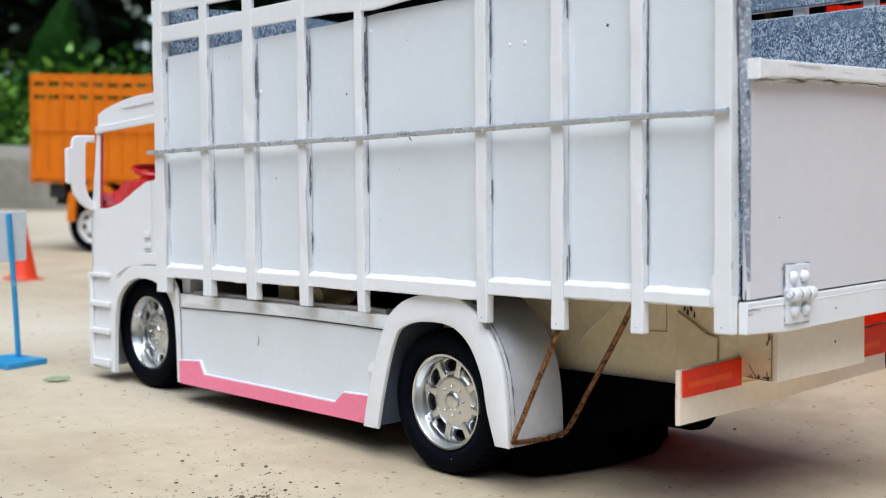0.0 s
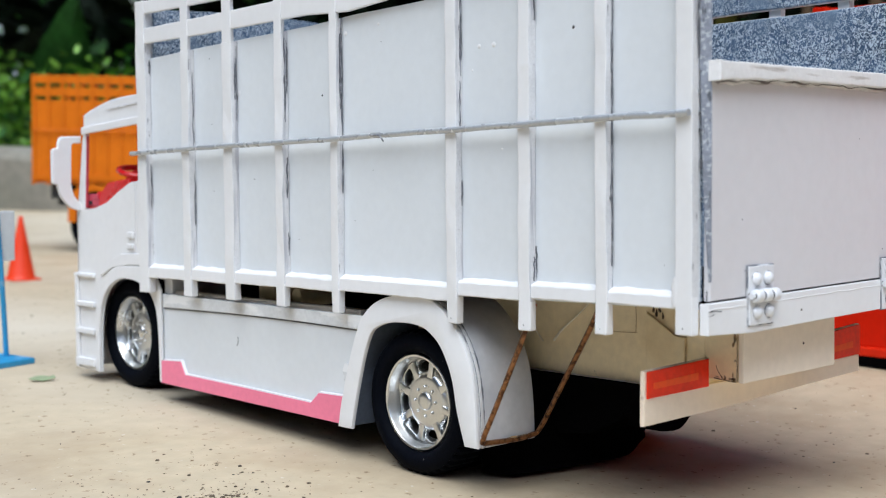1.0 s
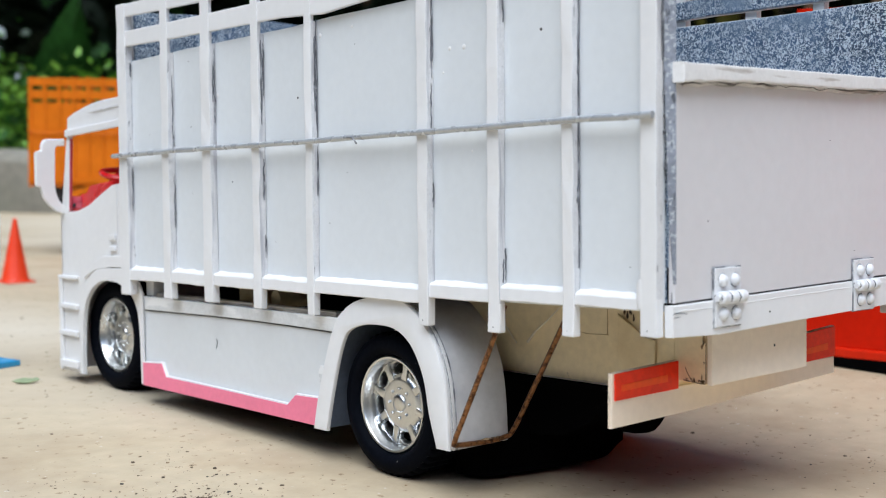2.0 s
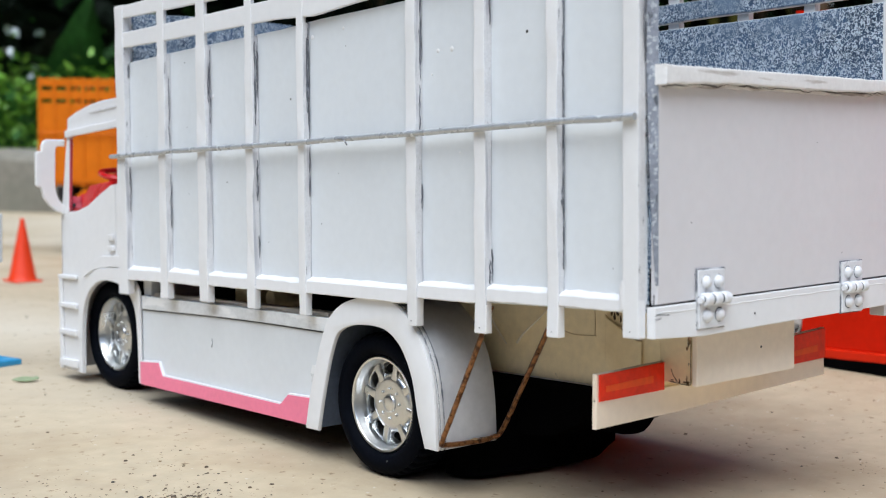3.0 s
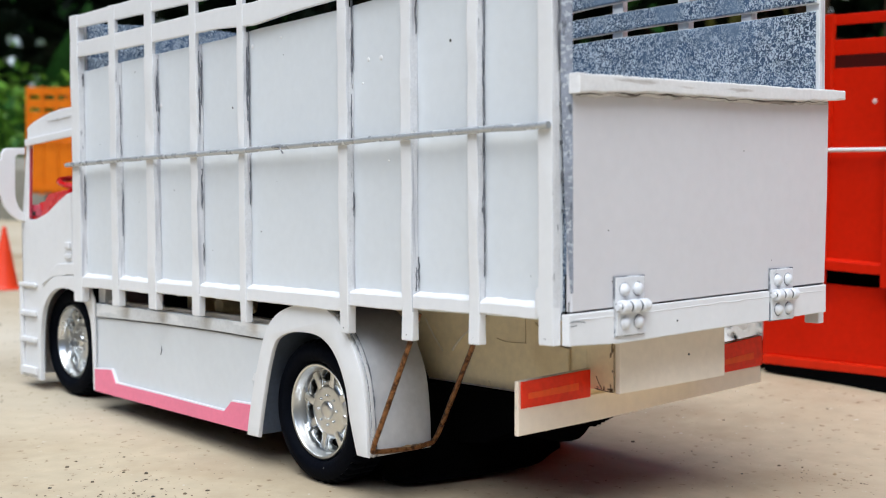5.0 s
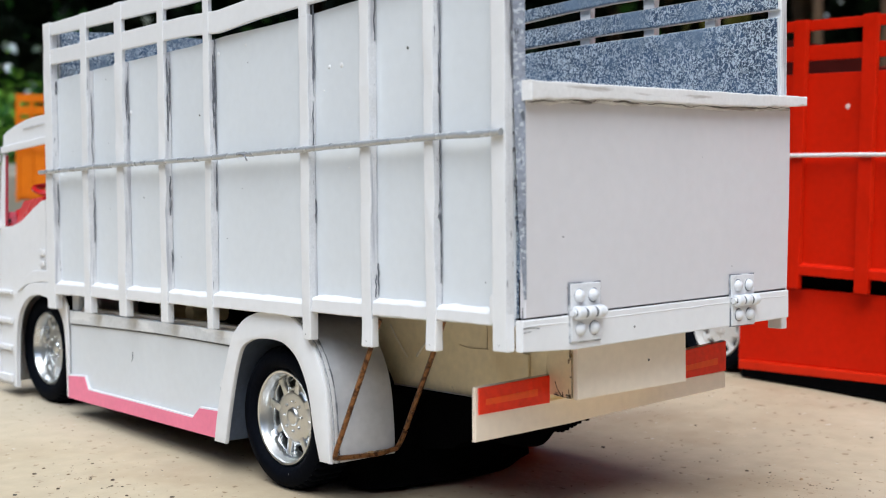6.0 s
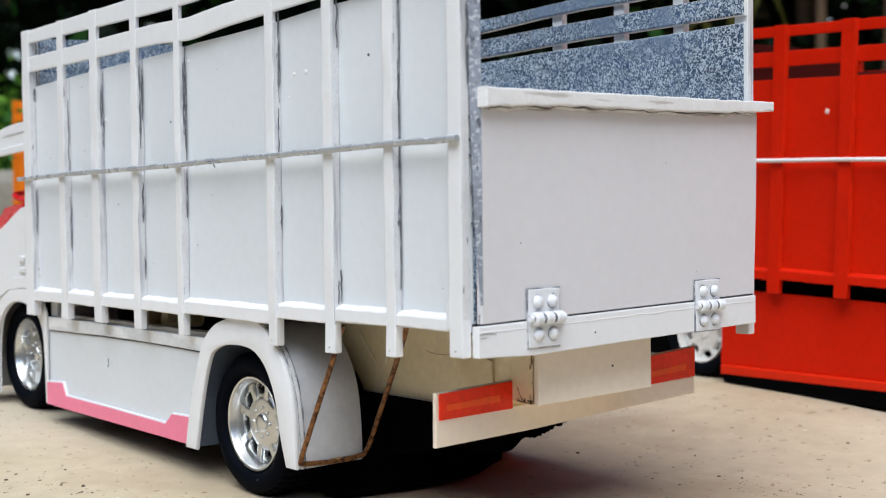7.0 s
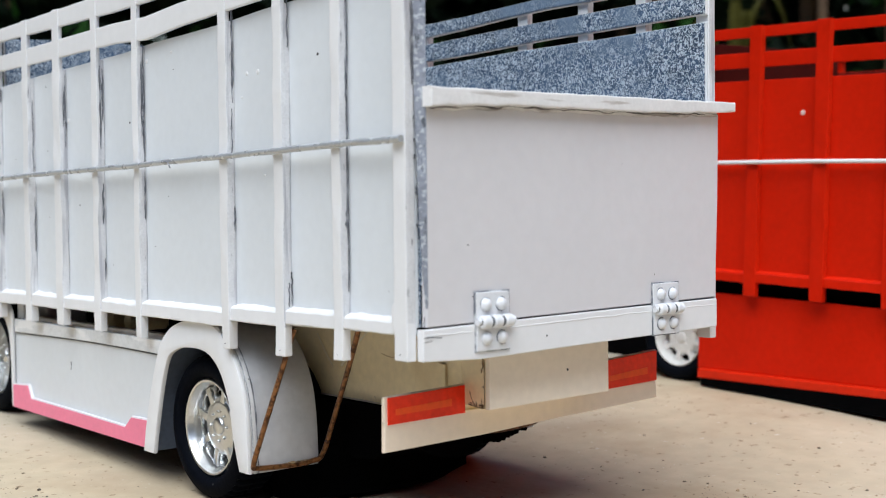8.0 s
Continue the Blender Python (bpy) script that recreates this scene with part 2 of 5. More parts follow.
def prism(points, axis, a, b, bevel=0.0004, bm=None):
    """A flat board: an outline in the two other axes (in x, y, z order) between a and b on the given axis."""
    out = bm or bmesh.new()
    w = bmesh.new()
    k = "xyz".index(axis)

    def at(p, c):
        v = list(p)
        v.insert(k, c)
        return v
    f1 = [w.verts.new(at(p, a)) for p in points]
    f2 = [w.verts.new(at(p, b)) for p in points]
    w.faces.new(f1)
    w.faces.new(f2[::-1])
    for i in range(len(points)):
        j = (i + 1) % len(points)
        w.faces.new((f1[i], f1[j], f2[j], f2[i]))
    bmesh.ops.recalc_face_normals(w, faces=w.faces)
    if bevel:
        rim = [e for e in w.edges if (e.verts[0] in f1) == (e.verts[1] in f1)]
        bmesh.ops.bevel(w, geom=rim, offset=bevel, segments=2, profile=0.6, affect="EDGES")
    merge(out, w)
    return out


def band(outer, inner, axis, a, b, bm=None):
    """A board between two open outlines that run side by side."""
    return prism(list(outer) + list(inner)[::-1], axis, a, b, 0.0006, bm)


def lathe(profile, centre, n=48, bm=None):
    """Turns (x, radius) pairs round an axle along x."""
    out = bm or bmesh.new()
    rings = []
    for x, r in profile:
        if r < 1e-6:
            rings.append([out.verts.new((centre[0] + x, centre[1], centre[2]))])
        else:
            rings.append([out.verts.new((centre[0] + x, centre[1] + r * math.cos(2 * math.pi * i / n), centre[2] + r * math.sin(2 * math.pi * i / n))) for i in range(n)])
    for p, q in zip(rings, rings[1:]):
        for i in range(n):
            j = (i + 1) % n
            if len(p) == 1:
                out.faces.new((p[0], q[i], q[j]))
            elif len(q) == 1:
                out.faces.new((p[i], p[j], q[0]))
            else:
                out.faces.new((p[i], p[j], q[j], q[i]))
    return out


def tube(points, radius, n=10, bm=None, smooth_steps=6, closed=False):
    """A round rod through points, rounded at the bends."""
    out = bm or bmesh.new()
    pts = [Vector(p) for p in points]
    path = []
    count = len(pts)
    spans = count if closed else count - 1
    for i in range(spans):
        p0 = pts[(i - 1) % count] if closed or i > 0 else pts[0]
        p1, p2 = pts[i], pts[(i + 1) % count]
        p3 = pts[(i + 2) % count] if closed or i + 2 < count else pts[-1]
        for k in range(smooth_steps):
            t = k / smooth_steps
            path.append(0.5 * ((2 * p1) + (p2 - p0) * t + (2 * p0 - 5 * p1 + 4 * p2 - p3) * t * t + (3 * p1 - p0 - 3 * p2 + p3) * t ** 3))
    if not closed:
        path.append(pts[-1])
    rings = []
    m = len(path)
    side = None
    for i, p in enumerate(path):
        d = (path[(i + 1) % m] if closed or i + 1 < m else p) - (path[i - 1] if closed or i else p)
        d.normalize()
        side = (side - d * side.dot(d)).normalized() if side else d.orthogonal().normalized()
        up = d.cross(side)
        r = radius(i / (m - 1)) if callable(radius) else radius
        rings.append([out.verts.new(p + r * (math.cos(2 * math.pi * k / n) * side + math.sin(2 * math.pi * k / n) * up)) for k in range(n)])
    for a, b in zip(rings, rings[1:] + (rings[:1] if closed else [])):
        for k in range(n):
            out.faces.new((a[k], a[(k + 1) % n], b[(k + 1) % n], b[k]))
    if not closed:
        out.faces.new(rings[0][::-1])
        out.faces.new(rings[-1])
    return out


def dome(centre, r, h, axis=(0, -1, 0), bm=None, n=14):
    """A rivet head that stands out along axis."""
    out = bm or bmesh.new()
    a = Vector(axis)
    u = a.orthogonal().normalized()
    v = a.cross(u)
    c = Vector(centre)
    rings = []
    for k in range(5):
        t = k / 4 * math.pi / 2
        rings.append([out.verts.new(c + a * (h * math.sin(t)) + (r * math.cos(t) if k < 4 else r * 0.12) * (math.cos(2 * math.pi * i / n) * u + math.sin(2 * math.pi * i / n) * v)) for i in range(n)])
    for p, q in zip(rings, rings[1:]):
        for i in range(n):
            j = (i + 1) % n
            out.faces.new((p[i], p[j], q[j], q[i]))
    out.faces.new(rings[-1])
    return out


def mirrored(bm, width):
    for v in bm.verts:
        v.co.x = width - v.co.x
    return bm


# ---- the ground ----
def rise(x, y):
    """Height of the uneven yard: a low swell under the red truck and slight waves."""
    def ease(u):
        u = min(max(u, 0.0), 1.0)
        return u * u * (3 - 2 * u)
    swell = ease((x - 0.22) / 0.12) * ease((0.95 - x) / 0.3) * ease((0.62 - y) / 0.25) * ease((y + 0.12) / 0.25)
    return 0.0093 * swell


def ground():
    bm = bmesh.new()
    far = [1.6, 2.5, 4, 7, 12, 30, 100, 300]
    steps = [-v for v in far[::-1]] + [-1.2 + 0.04 * i for i in range(61)] + far
    rows = [[bm.verts.new((x, y, rise(x, y))) for x in steps] for y in steps]
    for a, b in zip(rows, rows[1:]):
        for i in range(len(steps) - 1):
            bm.faces.new((a[i], a[i + 1], b[i + 1], b[i]))
    return tagged(finish("ground", bm, GROUND, smooth=True), "pale beige dusty concrete yard with dark grit", "ground", kind="structure")


ground()

# ---- toy trucks ----
WIDE = 0.166
POSTS = [(0.3557, 0.3650), (0.3125, 0.3195), (0.2732, 0.2811), (0.2316, 0.2376), (0.1910, 0.1960), (0.1156, 0.1215), (0.0760, 0.0819), (0.0393, 0.0446), (0.0030, 0.0098)]
FAR_POSTS = POSTS[:4] + [(0.1830, 0.1880), (0.1095, 0.1162), (0.0705, 0.0768), (0.0365, 0.0425)] + POSTS[8:]
RED_POSTS = [(0.3557, 0.3650), (0.3105, 0.3190), (0.2645, 0.2735), (0.2190, 0.2280), (0.1735, 0.1820), (0.1280, 0.1365), (0.0825, 0.0910), (0.0390, 0.0460), (0.0030, 0.0098)]
POST_FEET = [0.0730, 0.0733, 0.0738, 0.0734, 0.0731, 0.0740, 0.0742, 0.0757, 0.0783]
# scuffs on the rear edge of each near post: across, lower and upper end, width
SCUFFS = [
    ((0.0030, 0.190, 0.1975, 0.0010), (0.0030, 0.118, 0.142, 0.0006)),
    ((0.0026, 0.150, 0.188, 0.0004), (0.0031, 0.110, 0.138, 0.0008)),
    ((0.0030, 0.162, 0.1980, 0.0010), (0.0020, 0.172, 0.190, 0.0005)),
    ((0.0018, 0.159, 0.1980, 0.0011), (0.0030, 0.172, 0.194, 0.0008), (0.0025, 0.124, 0.143, 0.0010), (0.0030, 0.097, 0.108, 0.0008)),
    ((0.0031, 0.150, 0.2035, 0.0008), (0.0022, 0.163, 0.196, 0.0007), (0.0031, 0.126, 0.148, 0.0008)),
    ((0.0030, 0.172, 0.2160, 0.0010), (0.0025, 0.150, 0.170, 0.0004), (0.0033, 0.121, 0.131, 0.0007)),
    ((0.0036, 0.094, 0.106, 0.0004), (0.0024, 0.093, 0.102, 0.0003), (0.0030, 0.190, 0.216, 0.0003)),
    ((0.0031, 0.100, 0.224, 0.0007), (0.0028, 0.164, 0.186, 0.0010), (0.0028, 0.121, 0.130, 0.0012)),
    (),
]
RAILS = [(0.0812, 0.0876), (0.0815, 0.0880), (0.0820, 0.0882), (0.0824, 0.0884), (0.0828, 0.0893), (0.0852, 0.0914), (0.0864, 0.0922), (0.0868, 0.0918)]
ARCH_OUT = [(0.1965, 0.0216), (0.1935, 0.035), (0.1878, 0.053), (0.1812, 0.0688), (0.1750, 0.0758), (0.1670, 0.0804), (0.1559, 0.0830), (0.1420, 0.0833), (0.1323, 0.0815), (0.1232, 0.0750), (0.1159, 0.0665), (0.1107, 0.0547), (0.1085, 0.0400), (0.1078, 0.0243)]
ARCH_IN = [(0.1870, 0.0216), (0.1838, 0.035), (0.1785, 0.053), (0.1735, 0.0645), (0.1690, 0.0682), (0.1620, 0.0706), (0.1550, 0.0714), (0.1460, 0.0714), (0.1380, 0.0699), (0.1310, 0.0655), (0.1260, 0.0590), (0.1220, 0.0500), (0.1195, 0.0380), (0.1150, 0.0243)]


def eased(points, steps=3):
    """The same outline with more points, rounded between them."""
    p = [Vector(q) for q in points]
    out = []
    for i in range(len(p) - 1):
        a, b, c, d = p[max(i - 1, 0)], p[i], p[i + 1], p[min(i + 2, len(p) - 1)]
        for k in range(steps):
            t = k / steps
            out.append(tuple(0.5 * ((2 * b) + (c - a) * t + (2 * a - 5 * b + 4 * c - d) * t * t + (3 * b - a - 3 * c + d) * t ** 3)))
    return out + [tuple(p[-1])]


ARCH_OUT, ARCH_IN = eased(ARCH_OUT), eased(ARCH_IN)


def wheel(parent, x_face, y, z, r, rim_mat, turn=1):
    """A tyre with lugs, its dished rim with eight windows, and a bolted hub cap. turn: 1 when its face looks to -x."""
    s = turn
    w = 0.021
    c = (x_face, y, z)
    prof = ((0.0060, r * 0.665), (0.0030, r * 0.685), (0.0008, r * 0.73), (0.0, r * 0.80), (0.0006, r * 0.90), (0.0020, r * 0.955), (0.0040, r), (0.0098, r), (0.0102, r * 0.965), (0.0108, r * 0.965), (0.0112, r), (w - 0.0040, r), (w - 0.0015, r * 0.95), (w, r * 0.8), (w - 0.002, r * 0.68), (w * 0.5, r * 0.66))
    n = 132
    ty = lathe([(s * x, q) for x, q in prof], c, n)
    ty.verts.ensure_lookup_table()
    for k, (x, q) in enumerate(prof):
        if q > 0.99 * r:
            for i in range(n):
                if i % 3 == 0:
                    v = ty.verts[k * n + i].co
                    v.y, v.z = c[1] + (v.y - c[1]) * 0.94, c[2] + (v.z - c[2]) * 0.94
    tyre = part("wheel", ty, TYRE, parent, "black rubber toy tyre", True)
    barrel = ((0.0134, r * 0.560), (0.0114, r * 0.572), (0.0098, r * 0.578), (0.0068, r * 0.584), (0.0052, r * 0.592), (0.0046, r * 0.606), (0.0034, r * 0.612), (0.0026, r * 0.628), (0.0024, r * 0.655), (0.0034, r * 0.680), (0.007, r * 0.68), (0.0125, r * 0.66), (0.0145, r * 0.57))
    ring = lathe([(s * x, q) for x, q in barrel], c, 64)
    hole_n, r0, r1 = 24, r * 0.385, r * 0.580
    for i in range(8):
        a = 2 * math.pi * (i + 0.8) / 8 + math.pi / 2
        loops = []
        for depth, size in ((0.0088, 1.0), (0.0088, 0.92), (0.0094, 0.85), (0.0110, 0.83)):
            loop = []
            for k in range(hole_n):
                t = 2 * math.pi * k / hole_n
                u, v = math.cos(t), math.sin(t)
                if size == 1.0:
                    m = max(abs(u), abs(v))
                    u, v = u / m, v / m
                else:
                    u, v = 0.86 * size * u, size * v
                q = (r0 + r1) / 2 + v * (r1 - r0) / 2
                b = a + u * math.pi / 8
                loop.append(ring.verts.new((c[0] + s * depth, c[1] + q * math.cos(b), c[2] + q * math.sin(b))))
            loops.append(loop)
        for p, q in zip(loops, loops[1:]):
            for k in range(hole_n):
                ring.faces.new((p[k], p[(k + 1) % hole_n], q[(k + 1) % hole_n], q[k]))
    for i in range(8):
        a = 2 * math.pi * (i + 0.3) / 8
        b = prism([(-0.062 * r, r * 0.33), (0.062 * r, r * 0.33), (0.050 * r, r * 0.46), (0.062 * r, r * 0.580), (-0.062 * r, r * 0.580), (-0.050 * r, r * 0.46)], "x", 0.0072, 0.0092, 0.0009)
        rot = Matrix.Rotation(a, 3, "X")
        for v in b.verts:
            v.co = rot @ v.co
            v.co.x = v.co.x * s + c[0]
            v.co.y += c[1]
            v.co.z += c[2]
        merge(ring, b)
    part("rim", ring, rim_mat, tyre, "deep shiny rim with eight windows", True)
    hub = lathe([(s * x, q) for x, q in ((0.0130, r * 0.415), (0.0104, r * 0.415), (0.0092, r * 0.407), (0.0082, r * 0.385), (0.0076, r * 0.352), (0.0074, r * 0.315), (0.0073, r * 0.270), (0.0073, r * 0.132), (0.0066, r * 0.124), (0.0062, r * 0.105), (0.0060, r * 0.06), (0.0059, 0.0))], c, 48)
    for i in range(8):
        a = 2 * math.pi * i / 8
        dome((c[0] + s * 0.0074, c[1] + r * 0.205 * math.cos(a), c[2] + r * 0.205 * math.sin(a)), r * 0.024, 0.0012, (-s, 0, 0), hub, 8)
    part("hub_cap", hub, rim_mat, tyre, "", True)
    back = lathe([(s * 0.0160, r * 0.68), (s * 0.0160, 0.0)], c, 32)
    part("wheel_backing", back, DARK, tyre)
    return tyre


def wall_strip(y0, y1, za, zb, x0, x1, sag=0.0, n=12):
    """A thin lath along y whose lower and upper edges run through (y, z) tables."""
    ys = [y0 + (y1 - y0) * i / n for i in range(n + 1)]
    low = [(y, za(y)) for y in ys]
    high = [(y, zb(y)) for y in ys]
    return band(high, low, "x", x0, x1)


def table(*rows):
    rows = sorted(rows)

    def at(y):
        return float(np.interp(y, [r[0] for r in rows], [r[1] for r in rows]))
    return at


PANEL_TOP = table((0.365, 0.1985), (0.30, 0.2004), (0.205, 0.2022), (0.188, 0.2036), (0.128, 0.2046), (0.10, 0.2066), (0.0, 0.2090))
LATH1_LOW = table((0.365, 0.2068), (0.30, 0.2064), (0.205, 0.2068), (0.190, 0.2046), (0.16, 0.2072), (0.128, 0.2086), (0.1, 0.2098), (0.0, 0.2125))
LATH1_TOP = table((0.365, 0.2150), (0.30, 0.2153), (0.20, 0.2163), (0.188, 0.2150), (0.15, 0.2175), (0.1, 0.2185), (0.0, 0.2200))
LATH2_LOW = table((0.365, 0.2226), (0.30, 0.2219), (0.20, 0.2210), (0.1, 0.2240), (0.0, 0.2260))
LATH2_TOP = table((0.365, 0.2293), (0.30, 0.2300), (0.25, 0.2306), (0.0, 0.2330))
BOARD_LOW = table((0.365, 0.0813), (0.2, 0.0828), (0.1, 0.0852), (0.0, 0.0868))
FAR_PANEL = table((0.365, 0.2010), (0.1675, 0.2037), (0.123, 0.2047), (0.06, 0.2045), (0.0, 0.2052))
FAR_LOW1 = table((0.365, 0.2060), (0.1675, 0.2060), (0.123, 0.2071), (0.1, 0.2078), (0.06, 0.2078), (0.0, 0.2082))
FAR_TOP1 = table((0.365, 0.2150), (0.1675, 0.2152), (0.142, 0.2163), (0.1, 0.2168), (0.06, 0.2172), (0.0, 0.2175))
FAR_LOW2 = table((0.365, 0.2180), (0.1675, 0.2183), (0.142, 0.2202), (0.1, 0.2219), (0.06, 0.2216), (0.0, 0.2228))
FAR_TOP2 = table((0.365, 0.2260), (0.1675, 0.2256), (0.1, 0.2280), (0.0, 0.2310))


def scuff(x, y, z0, z1, w, seed):
    """A ragged bare streak on the rear edge of a post, thinning out at both ends."""
    n = 16
    a, b = [], []
    for i in range(n + 1):
        f = i / n
        half = 0.5 * w * min(1.0, 5 * f, 5 * (1 - f)) * (0.55 + 0.9 * abs(noise.noise((f * 9, seed, 1)))) + 0.00003
        c = x + 0.0005 * noise.noise((f * 5, seed, 8))
        a.append((c - half, z0 + (z1 - z0) * f))
        b.append((c + half, z0 + (z1 - z0) * f))
    return prism(b + a[::-1], "y", y - 0.00042, y + 0.0002, 0)


def side_wall(root, far, paint, edge, sheet, drop=0.0):
    """One side of the cargo bed: board, laths, nine posts, rail pieces between them and the bare metal lining."""
    def put(name, bm, m, label="", smooth=False):
        return part(name, mirrored(bm, WIDE) if far else bm, m, root, label, smooth)
    top, l1, t1, l2, t2 = (FAR_PANEL, FAR_LOW1, FAR_TOP1, FAR_LOW2, FAR_TOP2) if far else (PANEL_TOP, LATH1_LOW, LATH1_TOP, LATH2_LOW, LATH2_TOP)
    posts = RED_POSTS if drop else FAR_POSTS if far else POSTS
    if drop:
        top, l1, t1, l2, t2 = [lambda y, z=z: z for z in (0.2003, 0.2079, 0.2172, 0.2259, 0.2324)]
    else:
        l1, t1, l2, t2 = [lambda y, z=z: z(y) - (0.0 if far else 0.0006) for z in (l1, t1, l2, t2)]
    flush = not far and not drop  # the near white laths lie in one thin sheet with the post tops
    put("side_board", wall_strip(0.0034, 0.362, lambda y: BOARD_LOW(y) - drop, top, 0.0040, 0.0058), BOARD if paint is WHITE else paint)
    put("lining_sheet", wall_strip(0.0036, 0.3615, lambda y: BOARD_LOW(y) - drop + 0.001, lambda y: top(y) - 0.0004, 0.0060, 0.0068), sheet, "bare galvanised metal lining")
    for low, high in ((l1, t1), (l2, t2)):
        a = 0.0003 if flush else 0.0036
        lath = put("lath", wall_strip(0.0034, 0.364, low, high, a, a + 0.0020), paint)
        lining = wall_strip(0.0036, 0.3635, lambda y: low(y) + 0.0004, lambda y: high(y) - 0.0004, a + 0.0022, a + 0.0028)
        part("lath_lining", mirrored(lining, WIDE) if far else lining, sheet, lath)
    for k, ((y0, y1), foot) in enumerate(zip(posts, POST_FEET)):
        foot -= drop + (0.0038 if far and k == 8 else 0.0)
        crown = t2((y0 + y1) / 2) + random.uniform(0.0001, 0.0005)
        full = top((y0 + y1) / 2) - 0.0006 if flush and 0 < k < 8 else crown
        bm = box(0.0, 0.0040 if k else 0.0046, y0, y1, foot, full, 0.0005, None, 11, 0.00009 if k == 8 else 0.00030)
        if flush and 0 < k < 8:
            box(0.0, 0.0022, y0 + 0.0001, y1 - 0.0001, full - 0.0010, crown, 0.0004, bm)
        bm.faces.ensure_lookup_table()
        for f in bm.faces:
            f.normal_update()
            if f.normal.y < -0.8 and f.calc_center_median().z > foot + 0.012:
                f.material_index = 1
        post = put("post", bm, [paint, edge])
        if paint is WHITE and not far:
            for n, (x, z0, z1, w) in enumerate(SCUFFS[k]):
                part("scuff", scuff(x, y0, z0, z1, w, 10 * k + n), SCUFF, post)
            if k > 4:
                line = [(0.0039, y1 + 0.0001 + 0.0003 * noise.noise((z * 0.9, k, 3)), 0.001 * z) for z in range(96 + 60 * (k == 6), 222, 6)]
                part("seam", tube(line, lambda f: 0.00005 + 0.00022 * abs(noise.noise((f * 17, k, 6))), 5, None, 2), SEAM, post)
        if paint is WHITE and k > 4:
            put("nail", dome((0.0, (y0 + y1) / 2 + 0.0003, foot + 0.0022), 0.00026, 0.0002, (-1, 0, 0), None, 7), MARK)
    for (a, b), (z0, z1) in zip(zip(posts, posts[1:]), RAILS):
        z0, z1 = z0 - drop, z1 - drop
        lean = random.uniform(-0.0005, 0.0005)
        piece = bmesh.new()
        rows = []
        cuts = 14
        for i in range(cuts + 1):
            f = i / cuts
            y = b[1] - 0.0002 + (a[0] - b[1] + 0.0004) * f
            dz = lean * (f - 0.5)
            n1, n2, n3 = [0.00035 * noise.noise((y * 170, q, 1 if far else 2)) for q in (3.1, 7.7, 12.3)]
            section = ((0.0008, z0 + 0.0001 + n3), (0.0042, z0 + n3), (0.0043, z1 + 0.0012 + 2.6 * n2), (0.0036, z1 + 0.0006 + 1.6 * n2), (0.0022, z1 + 0.0001 + n1), (0.0010, z1 - 0.0004 + n1), (0.0006 - 0.3 * n2, z1 - 0.0010 + n1), (0.0005 + 0.3 * n1, z0 + 0.0005 + n3))
            rows.append([piece.verts.new((x, y, z + dz)) for x, z in section])
        for p, q in zip(rows, rows[1:]):
            for i in range(8):
                j = (i + 1) % 8
                piece.faces.new((p[i], p[j], q[j], q[i]))
        piece.faces.new(rows[0][::-1])
        piece.faces.new(rows[-1])
        bmesh.ops.recalc_face_normals(piece, faces=piece.faces[:])
        put("rail", piece, paint)


def fender(root, far, paint, edge, liner, flap):
    def put(name, bm, m, label="", smooth=False):
        return part(name, mirrored(bm, WIDE) if far else bm, m, root, label, smooth)
    lip = put("rear_fender", prism(ARCH_OUT + ARCH_IN[::-1], "x", 0.0030, 0.0054, 0.0010), paint, "", True)
    shell_in = []
    for (ay, az), (by, bz) in zip(ARCH_OUT, ARCH_IN):
        d = math.hypot(by - ay, bz - az)
        shell_in.append((ay + (by - ay) * 0.0014 / d, az + (bz - az) * 0.0014 / d))
    # Far shell is near-black: the shade on it is put into its colour.
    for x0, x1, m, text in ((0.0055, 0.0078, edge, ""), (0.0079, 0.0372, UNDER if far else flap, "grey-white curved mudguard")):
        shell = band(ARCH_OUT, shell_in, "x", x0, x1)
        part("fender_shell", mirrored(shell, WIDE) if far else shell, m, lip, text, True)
    if paint is WHITE and not far:
        for x, size, seed in ((0.0079, 0.00042, 3), (0.0056, 0.00022, 8)):
            line = [(x, y - 0.0002, z) for y, z in ARCH_OUT if y < 0.130]
            part("crack", tube(line, lambda f: 0.00006 + size * max(0.0, 0.2 + noise.noise((f * 11, seed, 4))), 5, None, 2), SCUFF, lip, "dark cracked glue line along the mudguard")
    if far:
        edge_pts = random.Random(5)
        teeth = []
        for i in range(12):
            x = 0.0030 + 0.0342 * i / 12
            cut = edge_pts.uniform(0.0195, 0.0208) + 0.0052 * max(0.0, 1 - i / 8)
            teeth += [(x, cut), (x + 0.0017, cut + edge_pts.uniform(-0.0004, 0.0004)), (x + 0.0019, cut + edge_pts.uniform(0.0015, 0.0028))]
        # Hem is near-black because its shade is put into the colour.
        part("ragged_hem", mirrored(prism(teeth + [(0.0372, 0.0262), (0.0030, 0.0262)], "y", 0.1070, 0.1084, 0), WIDE), UNDER, lip, "ragged lower hem of the mudguard, shade put into its black")
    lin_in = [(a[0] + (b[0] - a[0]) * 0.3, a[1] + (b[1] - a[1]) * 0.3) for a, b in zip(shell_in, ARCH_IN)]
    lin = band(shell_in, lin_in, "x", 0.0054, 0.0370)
    # Far liner takes the shade-black too.
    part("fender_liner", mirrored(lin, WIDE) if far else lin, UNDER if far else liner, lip)


